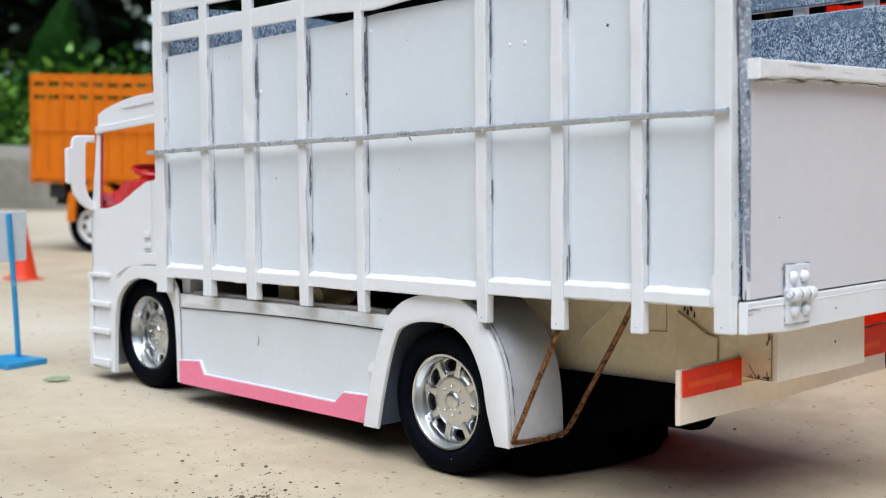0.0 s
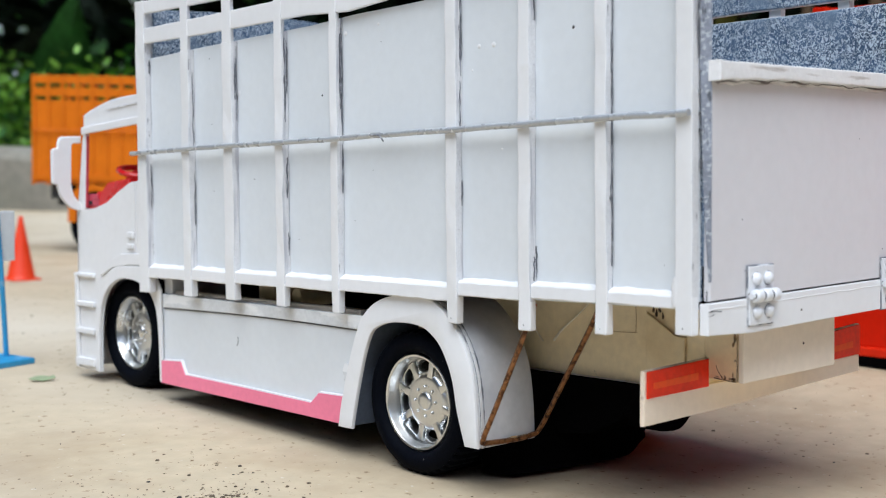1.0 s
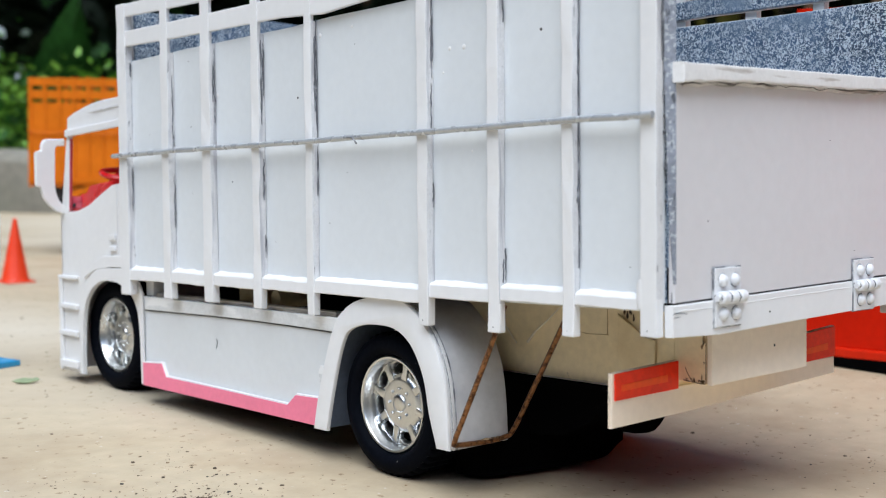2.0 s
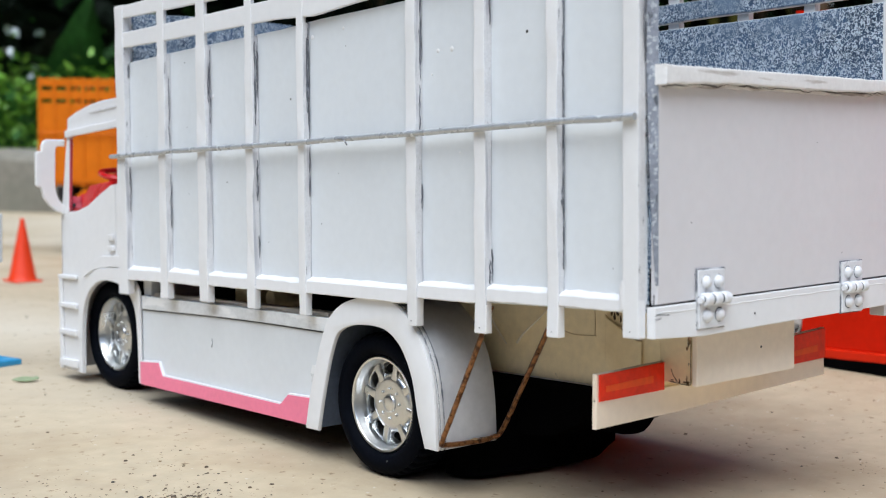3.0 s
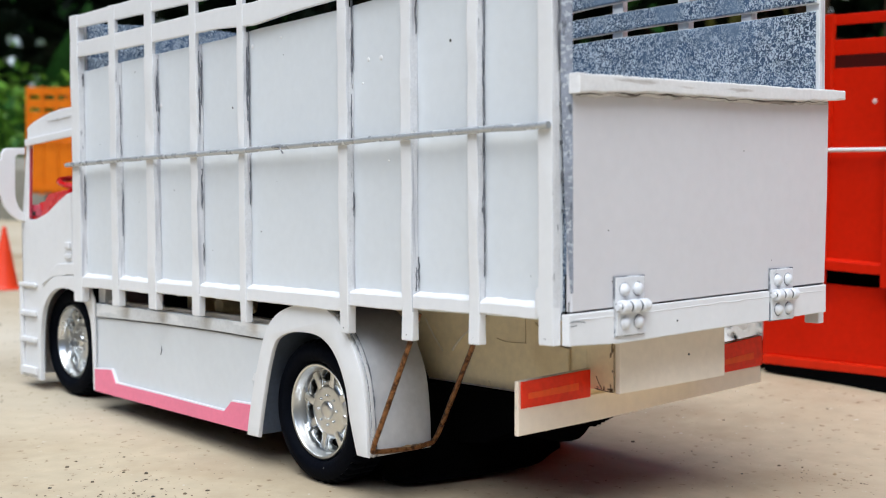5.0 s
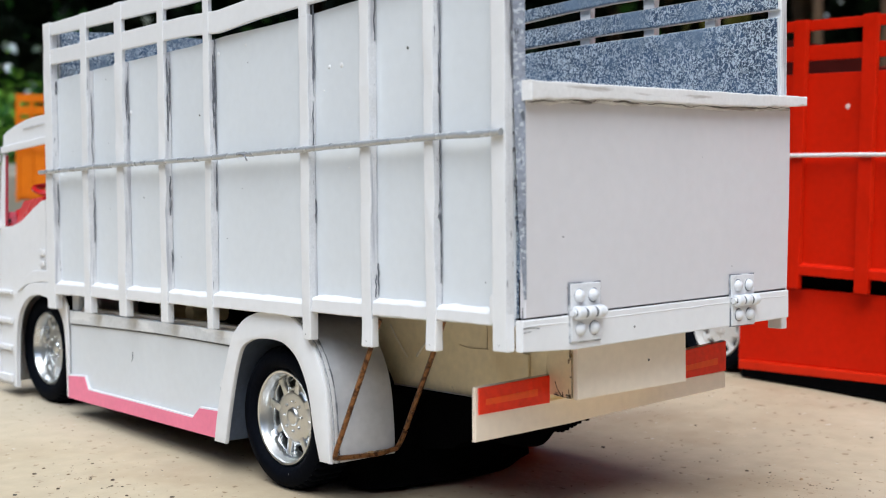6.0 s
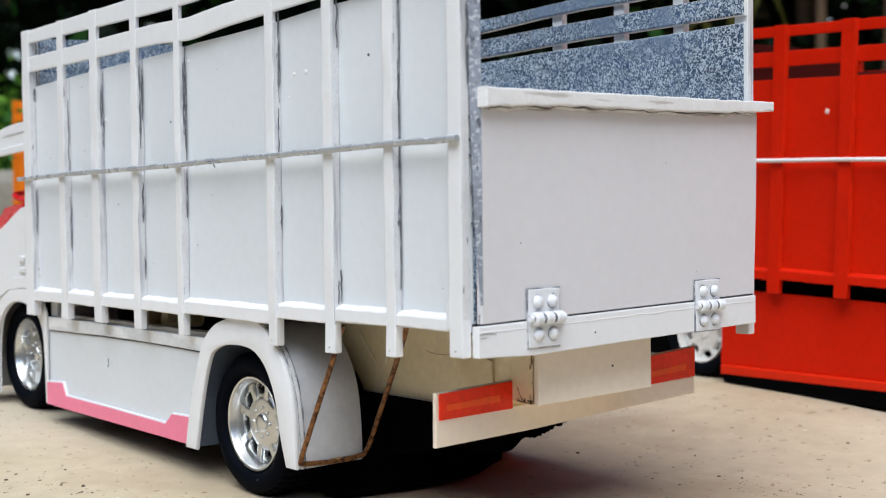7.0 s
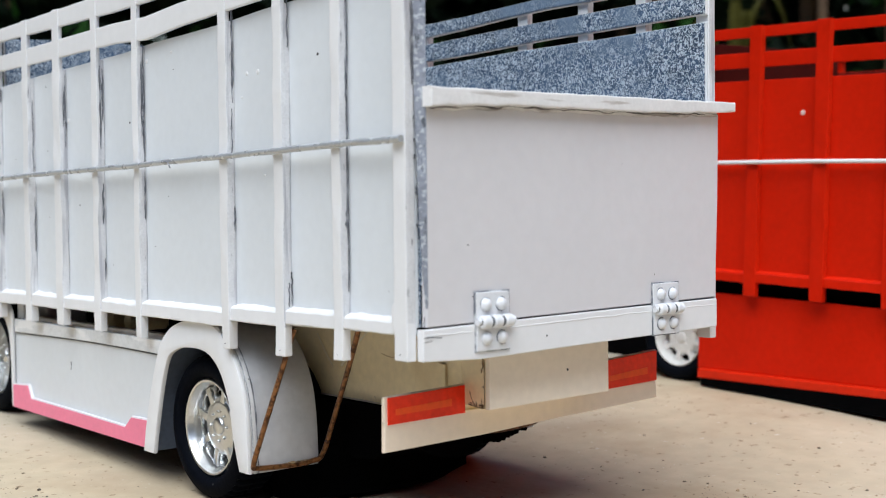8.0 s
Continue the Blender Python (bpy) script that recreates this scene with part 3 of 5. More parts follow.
def truck(label, m, paint, edge, sheet, skirt_mats, rim_mat, cream, pale, bumper, rod_mat, tip=2.2, rod_x=-0.0013, plain=False):
    """A hand-built toy lorry with a slatted cargo bed. Its rear is at y = 0 and it faces +y; its nose tips down by tip degrees."""
    root = new("toy_truck")
    tagged(root, label, "toy truck")
    root.matrix_world = m
    slope = math.tan(radians(tip))

    # cargo bed
    for far in (False, True):
        side_wall(root, far, paint, edge, sheet, 0.0032 if plain else 0.0)
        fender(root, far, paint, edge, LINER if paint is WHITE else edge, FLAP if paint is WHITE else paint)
    # Floor is near-black, so its colour carries the shade beneath it.
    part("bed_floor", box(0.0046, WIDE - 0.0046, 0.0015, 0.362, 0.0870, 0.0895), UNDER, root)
    arch = [(0.0072 + (WIDE - 0.0144) * i / 12, 0.2250 + 0.0030 * math.sin(math.pi * i / 12)) for i in range(13)]
    part("headboard", prism(arch + [(WIDE - 0.0072, 0.0832), (0.0072, 0.0832)], "y", 0.3575, 0.3595), sheet, root, "bare galvanised headboard with arched top")
    part("headboard_front", prism(arch + [(WIDE - 0.0072, 0.0832), (0.0072, 0.0832)], "y", 0.3597, 0.3620), paint, root)

    # tailgate, its sill and its two hinges
    gate = prism([(0.0062, 0.0896), (0.0850, 0.0908), (0.1615, 0.0920), (0.1632, 0.1300), (0.1640, 0.1672), (0.0066, 0.1640)], "y", 0.0, 0.0028)
    gate = part("tailgate", gate, GATE_BOARD if paint is WHITE else paint, root, "plain board tailgate, closed")
    bm = bmesh.new()
    n = 40
    top, low = [], []
    for i in range(n + 1):
        x = 0.0056 + (0.1703 - 0.0056) * i / n
        f = i / n
        top.append((x, 0.1692 + 0.0026 * f + random.uniform(-0.0002, 0.0002)))
        low.append((x, 0.1628 + 0.0050 * f + 0.0006 * math.sin(7 * f) + random.uniform(-0.0003, 0.0003)))
    part("top_strip", band(top, low, "y", -0.0042, 0.0022), WHITE_CAP if paint is WHITE else edge, gate, "rough glued strip along the top edge")
    bead_low = [(x, z - 0.0016 - 0.0012 * abs(noise.noise((x * 90, 3, 0))) + 0.0003) for x, z in low]
    part("glue_bead", band([(x, z + 0.0004) for x, z in low][1:-2], bead_low[1:-2], "y", -0.0009, -0.0001), BEAD if paint is WHITE else edge, gate, "uneven grubby glue line" if paint is WHITE else "")
    if paint is WHITE:
        pts = []
        for k in range(90):
            u = 0.0070 + 0.155 * k / 89
            i = min(int((u - 0.0056) / (0.1703 - 0.0056) * n), n)
            pts.append((u, -0.0011, low[i][1] - 0.0002 - 0.0007 * abs(noise.noise((u * 90, 7, 1)))))
        part("crack", tube(pts, lambda f: 0.00006 + 0.00042 * max(0.0, 0.25 + noise.noise((f * 14, 2, 5))), 5, None, 2), CRACK, gate, "dark uneven crack under the strip")
    part("seam", box(0.0062, 0.0700 if paint is WHITE else 0.1620, 0.0012, 0.0016, 0.0870, 0.0930, 0), DARK, root)
    if paint is WHITE:
        part("seam", box(0.0700, 0.1620, 0.0012, 0.0016, 0.0870, 0.0930, 0), GRIME, root)
    sill = prism([(0.0042, 0.0783), (0.0300, 0.0772), (0.0772, 0.0782), (0.1618, 0.0797), (0.1618, 0.0912), (0.0850, 0.0902), (0.0042, 0.0889)], "y", -0.0006, 0.0030)
    sill_ob = part("rear_sill", sill, paint, root)
    if paint is WHITE:
        ridge = [(0.0050 + 0.155 * k / 40, -0.00048, 0.0867 + 0.0022 * k / 40 + 0.0005 * noise.noise((k * 0.4, 4, 4))) for k in range(41)]
        part("corner_tab", prism(eased([(0.0084, 0.0872), (0.0082, 0.0945), (0.0086, 0.0968), (0.0098, 0.0978), (0.0110, 0.0968), (0.0114, 0.0945), (0.0112, 0.0872)]), "x", 0.0000, 0.0030, 0.0006), paint, root, "small rounded tab beside the corner post", True)
        part("paint_ridge", tube(ridge, lambda f: 0.00025 + 0.00025 * abs(noise.noise((f * 11, 1, 8))), 6, None, 2), paint, sill_ob, "", True)
        part("crack", tube([(0.0044, -0.0007, 0.0862), (0.0075, -0.0007, 0.0864), (0.0120, -0.0006, 0.0859)], 0.00014, 5), GRIME, sill_ob)
        part("crack", tube([(0.0044, -0.0007, 0.0848), (0.0080, -0.0006, 0.0851)], 0.00011, 5), GRIME, sill_ob)
        part("tape_flake", prism([(0.1935, 0.0415), (0.1972, 0.0420), (0.1968, 0.0440), (0.1980, 0.0462), (0.1965, 0.0495), (0.1942, 0.0500)], "x", 0.0072, 0.0079, 0.0002), WHITE_TAPE, root, "loose flake of clear tape")
    for x0, x1, z0, z1 in ((0.0273, 0.0428, 0.0800, 0.1003), (0.1208, 0.1362, 0.0790, 0.0991)):
        zm = (z0 + z1) / 2
        leaf = box(x0, x1, -0.0016, -0.0008, z0, zm - 0.0010, 0.0003)
        box(x0, x1, -0.0012, -0.0004, zm + 0.0010, z1, 0.0003, leaf)
        # Plate a little larger than the hinge paints its gap shadow and dirt.
        grime = box(x0 - 0.0005, x1 + 0.0004, -0.0008, -0.0003, z0 - 0.0004, z1 + 0.0004, 0)
        hinge = part("hinge", leaf, STEEL if paint is WHITE else edge, root, "small butt hinge painted over in white" if paint is WHITE else "")
        part("hinge_backing", grime, HINGE_LINE if paint is WHITE else edge, hinge, "grey line round the hinge, gap shadow and dirt" if paint is WHITE else "")
        for k in range(3):
            a, b = x0 + 0.0006 + (x1 - x0) * k / 3, x0 - 0.0006 + (x1 - x0) * (k + 1) / 3
            part("knuckle", lathe([(a, 0), (a, 0.0018), (a + 0.0005, 0.0023), (b - 0.0005, 0.0023), (b, 0.0018), (b, 0)], (0, -0.0028, zm), 18), STEEL if paint is WHITE else edge, hinge, "", True)
        if paint is WHITE:
            for k in (1, 2):
                g = x0 + (x1 - x0) * k / 3
                part("knuckle_gap", lathe([(g - 0.0004, 0), (g - 0.0004, 0.0019), (g + 0.0004, 0.0019), (g + 0.0004, 0)], (0, -0.0028, zm), 14), GRIME, hinge)
            part("pin_hole", dome((x0 + 0.0005, -0.0030, zm), 0.0010, 0.0002, (-1, 0, 0), None, 10), MARK, hinge)
            part("leaf_gap", box(x0 + 0.0002, x1 - 0.0002, -0.0009, -0.0003, zm - 0.0012, zm + 0.0012, 0), GRIME, hinge)
        part("pin", lathe([(x0 - 0.001, 0), (x0 - 0.001, 0.0011), (x1 + 0.0002, 0.0013), (x1 + 0.0005, 0.0016), (x1 + 0.0011, 0.0012), (x1 + 0.0011, 0)], (0, -0.0026, zm), 14), STEEL if paint is WHITE else edge, hinge, "", True)
        for u in (0.27, 0.74):
            for zz, base in ((zm + 0.0058, -0.0012), (zm - 0.0058, -0.0016)):
                if paint is WHITE:
                    part("rivet_seat", dome((x0 + (x1 - x0) * u, base, zz), 0.0027, 0.0003), HINGE_LINE, hinge)
                part("rivet", dome((x0 + (x1 - x0) * u, base, zz), 0.0023, 0.0020), STEEL if paint is WHITE else edge, hinge, "", True)
    bm = bmesh.new()
    rings = []
    for z, f in ((0.0960, 0.80), (0.1080, 0.62), (0.1250, 0.38), (0.1480, 0.20), (0.1680, 0.04), (0.2000, 0.0), (0.2330, 0.0)):
        f += 0.05 * noise.noise((z * 150, 2, 2))
        lx, ly = 0.0032 + (0.0066 - 0.0032) * f, 0.0024 + (-0.0002 - 0.0024) * f
        rings.append([bm.verts.new(p) for p in ((lx, ly, z), (0.0066, -0.0002, z), (0.0069, 0.0003, z), (lx + 0.0003, ly + 0.0005, z))])
    for p, q in zip(rings, rings[1:]):
        for k in range(4):
            bm.faces.new((p[k], p[(k + 1) % 4], q[(k + 1) % 4], q[k]))
    bm.faces.new(rings[0][::-1])
    bm.faces.new(rings[-1])
    flange = part("corner_flange", bm, ZINC_EDGE if paint is WHITE else sheet, root, "bare galvanised corner edge")
    if paint is WHITE:
        for k, (x, z0, z1, w) in enumerate(((0.0028, 0.1700, 0.2000, 0.0008), (0.0034, 0.1585, 0.1600, 0.0007), (0.0036, 0.1512, 0.1524, 0.0006), (0.0035, 0.1455, 0.1472, 0.0007), (0.0041, 0.1335, 0.1372, 0.0006), (0.0043, 0.1230, 0.1242, 0.0006))):
            part("scuff", scuff(x, 0.0024, z0, z1, w, 90 + k), SCUFF, flange)

    # long rod along each side
    rod = [(rod_x, y, z + (0.0022 if plain else 0.0)) for y, z in ((0.0034, 0.1523), (0.0400, 0.1520), (0.0790, 0.1513), (0.1300, 0.1508), (0.1500, 0.1506), (0.1870, 0.1499), (0.2300, 0.1496), (0.2730, 0.1494), (0.3200, 0.1487), (0.3690, 0.1480))]
    bent = []
    for p, q in zip(rod, rod[1:]):
        for i in range(3):
            y = p[1] + (q[1] - p[1]) * i / 3
            bent.append((rod_x + 0.0003 * noise.noise((y * 40, 5, 1)), y, p[2] + (q[2] - p[2]) * i / 3 + (0 if plain else 0.0007 * noise.noise((y * 38, 9, 2)))))
    rod = bent + [rod[-1]]
    part("side_rod", tube(rod, 0.00125, 10), rod_mat, root, "thin rod wired along the posts", True)
    part("side_rod", mirrored(tube(rod, 0.00125, 10), WIDE), rod_mat, root, "", True)
    part("wire_end", tube([(rod_x - 0.001, 0.1640, 0.1505), (rod_x - 0.0018, 0.1585, 0.1500), (rod_x - 0.0024, 0.1550, 0.1476)], 0.00032, 6), SCUFF if not plain else rod_mat, root, "dark bent wire end")

    # chassis
    part("chassis_beam", prism([(0.0337, 0.0532), (0.0600, 0.0500), (0.1200, 0.0503), (0.3500, 0.0560), (0.3500, 0.0868), (0.0337, 0.0868)], "x", 0.0513, 0.1110), cream, root)
    if not plain:
        part("chassis_lip", wall_strip(0.0340, 0.1250, lambda y: 0.0493 + 0.0008 * noise.noise((y * 90, 1, 1)) + max(0, 0.0600 - y) * 0.11, lambda y: 0.0506 + max(0, 0.0600 - y) * 0.11, 0.0504, 0.0512), pale, root, "frayed pale lower edge of the chassis")
    # Added plate: shade under the chassis put into a black surface.
    part("shade_plate", box(0.0470, 0.1105, 0.0420, 0.3490, 0.0480, 0.0500, 0), UNDER, root, "added black plate, shade under the chassis put into its colour")
    # Added block, unseen, that blocks light and deepens the shade.
    part("shade_block", prism([(0.0720, 0.0420), (0.0800, 0.0320), (0.0950, 0.0250), (0.1200, 0.0220), (0.3400, 0.0240), (0.3450, 0.0490), (0.0720, 0.0490)], "x", 0.0560, 0.0880, 0.001), UNDER, root, "added black block deepening the shade under the chassis")
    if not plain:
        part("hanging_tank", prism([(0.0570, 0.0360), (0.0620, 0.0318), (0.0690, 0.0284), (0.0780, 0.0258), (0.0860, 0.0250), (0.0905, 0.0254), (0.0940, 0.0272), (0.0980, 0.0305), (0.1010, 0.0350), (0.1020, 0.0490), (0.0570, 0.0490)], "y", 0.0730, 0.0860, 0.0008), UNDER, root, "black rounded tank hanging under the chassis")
    # Added black sheet that stands in for the dark pool of shade.
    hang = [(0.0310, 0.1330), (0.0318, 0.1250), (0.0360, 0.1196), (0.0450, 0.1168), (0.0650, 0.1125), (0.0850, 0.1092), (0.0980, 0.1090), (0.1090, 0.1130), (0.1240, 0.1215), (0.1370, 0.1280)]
    part("shade_sheet", prism(eased(hang) + eased([(x + 0.0006, y + 0.0007) for x, y in hang])[::-1], "z", 0.0072, 0.0495, 0), UNDER, root, "added black sheet standing in for shade between the rear mudguards")
    # Shaft added unseen inside the darkened underside.
    part("unseen_shaft", tube([(0.083, 0.155, 0.036), (0.083, 0.345, 0.044)], 0.006, 10), UNDER, root)
    part("rear_box", prism([(0.0470, 0.0162), (0.1098, 0.0162), (0.1105, 0.0335), (0.0511, 0.0335)], "z", 0.0558, 0.0868, 0.0003), cream, root)
    if not plain:
        spots = random.Random(3)

        def stain(x, y, z, w, h, normal):
            """A flat smudge with an uneven outline."""
            bm = bmesh.new()
            centre, out = Vector((x, y, z)), Vector(normal).normalized()
            side = out.cross(Vector((0, 0, 1))).normalized()
            ring = []
            for i in range(11):
                a = 2 * math.pi * i / 11
                k = spots.uniform(0.45, 1.2)
                ring.append(bm.verts.new(centre + out * 0.00012 + side * (w * k * math.cos(a)) + Vector((0, 0, h * k * math.sin(a)))))
            bm.faces.new(ring)
            part("stain", bm, STAIN, root)

        box_way = (-0.976, 0.22, 0)
        for z, w, h in ((0.0728, 0.0010, 0.0030), (0.0698, 0.0006, 0.0012), (0.0640, 0.0003, 0.0005), (0.0585, 0.0005, 0.0011), (0.0570, 0.0012, 0.0006)):
            stain(0.0474, 0.0176 + spots.uniform(-0.0004, 0.0012), z, w, h, box_way)
        for y, w, h in ((0.0200, 0.0011, 0.0004), (0.0228, 0.0007, 0.0009), (0.0268, 0.0010, 0.0003)):
            stain(0.0471 + (y - 0.0162) * 0.237, y, 0.0570, w, h, box_way)
        for line, size in (([(0.0469, 0.0168, 0.0563), (0.0480, 0.0225, 0.0562), (0.0497, 0.0285, 0.0564)], 0.00028), ([(0.0467, 0.0163, 0.0564), (0.0467, 0.0164, 0.0640), (0.0467, 0.0163, 0.0740)], 0.00022), ([(0.0484, 0.0235, 0.0564), (0.0491, 0.0262, 0.0590), (0.0495, 0.0275, 0.0612)], 0.00018)):
            part("stain", tube(line, lambda f: size * (0.5 + abs(noise.noise((f * 9, 2, 7)))), 5, None, 3), STAIN, root)
        part("glue_string", tube([(0.0508, 0.0905, 0.0800), (0.0500, 0.0975, 0.0736), (0.0500, 0.1042, 0.0685), (0.0502, 0.1088, 0.0637)], lambda f: 0.0002 + 0.0004 * f, 6), PALE_GLUE, root, "dried thread of clear glue", True)
        part("glue_string", tube([(0.0508, 0.1270, 0.0760), (0.0500, 0.1215, 0.0700), (0.0502, 0.1150, 0.0628)], 0.0003, 6), PALE_GLUE, root, "", True)
        for line in ([(0.0510, 0.0824, 0.0708), (0.0510, 0.0764, 0.0698), (0.0510, 0.0655, 0.0702)], [(0.0510, 0.0662, 0.0702), (0.0510, 0.0660, 0.0760), (0.0510, 0.0664, 0.0850)], [(0.0499, 0.0600, 0.0792), (0.0499, 0.0540, 0.0757), (0.0499, 0.0478, 0.0716)]):
            part("crack", tube(line, 0.00015, 5), CREASE, root)
        for y, z in ((0.0560, 0.0785), (0.0545, 0.0800), (0.0575, 0.0800), (0.0530, 0.0775)):
            stain(0.0511, y, z, 0.0007, 0.0016, (-1, 0, 0))
    part("gusset", prism([(0.0420, 0.0535), (0.0605, 0.0522), (0.0602, 0.0787), (0.0540, 0.0752), (0.0470, 0.0708), (0.0420, 0.0700)], "x", 0.0500, 0.0512), cream, root)
    part("rear_cross_board", prism([(0.0468, 0.0560), (0.1110, 0.0564), (0.1108, 0.0772), (0.0468, 0.0772)], "y", 0.0136, 0.0160), pale, root)
    bump_pts = [(0.0139, 0.0420), (0.0600, 0.0432), (0.1000, 0.0452), (0.1578, 0.0476), (0.1576, 0.0548), (0.0139, 0.0528)]
    bumper_ob = part("bumper", prism([(x, z) for x, z in bump_pts], "y", 0.0, 0.0022), bumper, root, "thin ivory board bumper")
    bumper_ob.matrix_basis = pose(0, 0.0338, 0, 0, 0, -2.0)
    for x0, x1, z0, z1, lean in ((0.0139, 0.0510, 0.0518, 0.0620, 0.0014), (0.1240, 0.1577, 0.0538, 0.0660, 0.0022)):
        board = prism([(x0, z0), (x1, z0 + lean * 0.6), (x1, z1 + lean), (x0, z1)], "y", 0.0001, 0.0021)
        board = part("light_board", board, bumper, bumper_ob)
        part("reflector", prism([(x0 + 0.0012, z0 + 0.0002), (x1 - 0.0002, z0 + lean * 0.6), (x1 - 0.0002, z1 + lean - 0.0003), (x0 + 0.0012, z1 - 0.0003)], "y", -0.0006, 0.0, 0.0001), REFLECT, bumper_ob, "red reflective sticker")
        w = x1 - x0
        part("reflector_stripe", prism([(x0 + 0.12 * w, z0 + 0.0034), (x1 - 0.18 * w, z0 + 0.0034 + lean * 0.5), (x1 - 0.18 * w, z0 + 0.0058 + lean * 0.7), (x0 + 0.12 * w, z0 + 0.0056)], "y", -0.00072, -0.0005, 0), REFLECT_GLOW, bumper_ob)

    # side skirts
    for far in (False, True):
        def put(name, bm, mm, lab="", parent=root):
            return part(name, mirrored(bm, WIDE) if far else bm, mm, parent, lab)
        skirt = put("side_skirt", prism([(0.1935, 0.0262 if plain else 0.0235), (0.3572, 0.0205 if plain else 0.0245), (0.3572, 0.0695 if plain else 0.0718), (0.2600, 0.0698 if plain else 0.0722), (0.1800, 0.0692 if plain else 0.0712), (0.1850, 0.0540)], "x", 0.0082, 0.0110), BOARD if paint is WHITE else paint)
        if plain:
            # Black strip stands in for the shade below the red skirt.
            put("skirt_shade", prism([(0.1900, 0.0090), (0.3520, 0.0106), (0.3520, 0.0168), (0.1900, 0.0228)], "x", 0.0046, 0.0060, 0), UNDER, "", skirt)
            put("skirt_lip", prism([(0.1890, 0.0212), (0.3545, 0.0150), (0.3545, 0.0208), (0.1890, 0.0264)], "x", 0.0040, 0.0110, 0.0008), skirt_mats[0], "", skirt)
            continue
        put("skirt_strip", wall_strip(0.1803, 0.3530, lambda y: 0.0652 - 0.001 * math.sin(y * 19), lambda y: 0.0722, 0.0070, 0.0081), skirt_mats[1], "strip of clear tape along the skirt", skirt)
        put("strip_gap", wall_strip(0.1815, 0.3530, lambda y: 0.0647 - 0.001 * math.sin(y * 19) - 0.0003 * abs(noise.noise((y * 60, 1, 2))), lambda y: 0.0651 - 0.001 * math.sin(y * 19), 0.0078, 0.0081), GRIME, "", skirt)
        trim = [(0.1945, 0.0222), (0.3537, 0.0238), (0.3537, 0.0366), (0.3342, 0.0379), (0.3300, 0.0312), (0.2750, 0.0306), (0.2205, 0.0297), (0.2140, 0.0350), (0.1925, 0.0356)]
        put("skirt_trim", prism(trim, "x", 0.0064, 0.0081), paint, "", skirt)
        film = [(y, z if z < 0.025 else z - 0.0007) for y, z in trim]
        put("trim_film", prism(film, "x", 0.0059, 0.0063, 0.0001), skirt_mats[0], "pink film on the stepped skirt trim" if paint is WHITE else "", skirt)
        loop = [(0.0072, 0.0800, 0.0840), (0.0050, 0.0850, 0.0690), (0.0033, 0.0985, 0.0400), (0.0036, 0.1045, 0.0290), (0.0065, 0.1060, 0.0268), (0.0230, 0.1062, 0.0258), (0.0330, 0.1062, 0.0262), (0.0372, 0.1048, 0.0290), (0.0330, 0.0900, 0.0475), (0.0265, 0.0700, 0.0720), (0.0230, 0.0600, 0.0850)]
        put("flap_wire", tube(loop, 0.00108, 8), BRASS, "bent brown brazing wire holding the mudflap")
        rust = [(0.0060 + 0.0300 * k / 12, 0.1064, 0.0264 + 0.0006 * noise.noise((k * 0.7, 3, 9))) for k in range(13)]
        put("rust_bead", tube(rust, lambda f: 0.0006 + 0.0009 * abs(noise.noise((f * 8, 4, 2))), 6, None, 2), STAIN, "brown rusty glue along the lower hem")
    if not plain:
        part("frame_rail", box(0.0118, 0.0170, 0.1900, 0.3520, 0.0640, 0.0738, 0.0006, None, 8, 0.0002), pale, root, "cream lower frame rail")
    # Added black plate stands in for the shade seen through the slots.
    part("rail_shade_plate", box(0.0140 if plain else 0.0480, 0.0160 if plain else 0.0500, 0.1950, 0.3650 if plain else 0.3520, 0.0560, 0.0866, 0.0003), UNDER, root, "added black plate for the shade behind the frame rail")
    part("air_tank", lathe([(-0.010, 0), (-0.010, 0.0040), (-0.008, 0.0052), (0.010, 0.0052), (0.010, 0)], (0.038, 0.2600, 0.0748), 20), cream, root, "", True)
    part("frame_block", box(0.0330, 0.0470, 0.2860, 0.3000, 0.0650, 0.0790, 0.0006), cream, root)
    if not plain:
        part("corner_block", box(0.0100, 0.0240, 0.3480, 0.3560, 0.0720, 0.0830, 0.0008), paint, root)

    # wheels on their axles
    for y in (0.1550 if plain else 0.1524, 0.3795 if plain else 0.3990):
        r = 0.0275 if plain else 0.0311 if y < 0.2 else 0.0316
        z = r + rise(0.38, y - 0.182) if plain else r - 0.0002 + slope * y
        for face, turn in ((0.0090 if y < 0.2 else 0.0120, 1), (WIDE - 0.0080, -1)):
            wheel(root, face, y, z, r, rim_mat, turn)
        if not plain and y < 0.2:
            for x, turn in ((0.0330, 1), (WIDE - 0.0330, -1)):
                twin = [(turn * q, w) for q, w in ((0.002, r * 0.60), (0.0, r * 0.80), (0.002, r * 0.955), (0.0045, r), (0.0165, r), (0.019, r * 0.955), (0.021, r * 0.80), (0.019, r * 0.60))]
                # Inner tyre is added unseen to keep light from under the bed.
                part("blocker_tyre", lathe(twin, (x, y, z), 60), TYRE, root, "unseen inner tyre added to block light under the bed", True)
        part("axle", tube([(0.03, y, z), (WIDE - 0.03, y, z)], 0.0045, 10), DARK, root)

    cab(root, paint, edge)
    return root


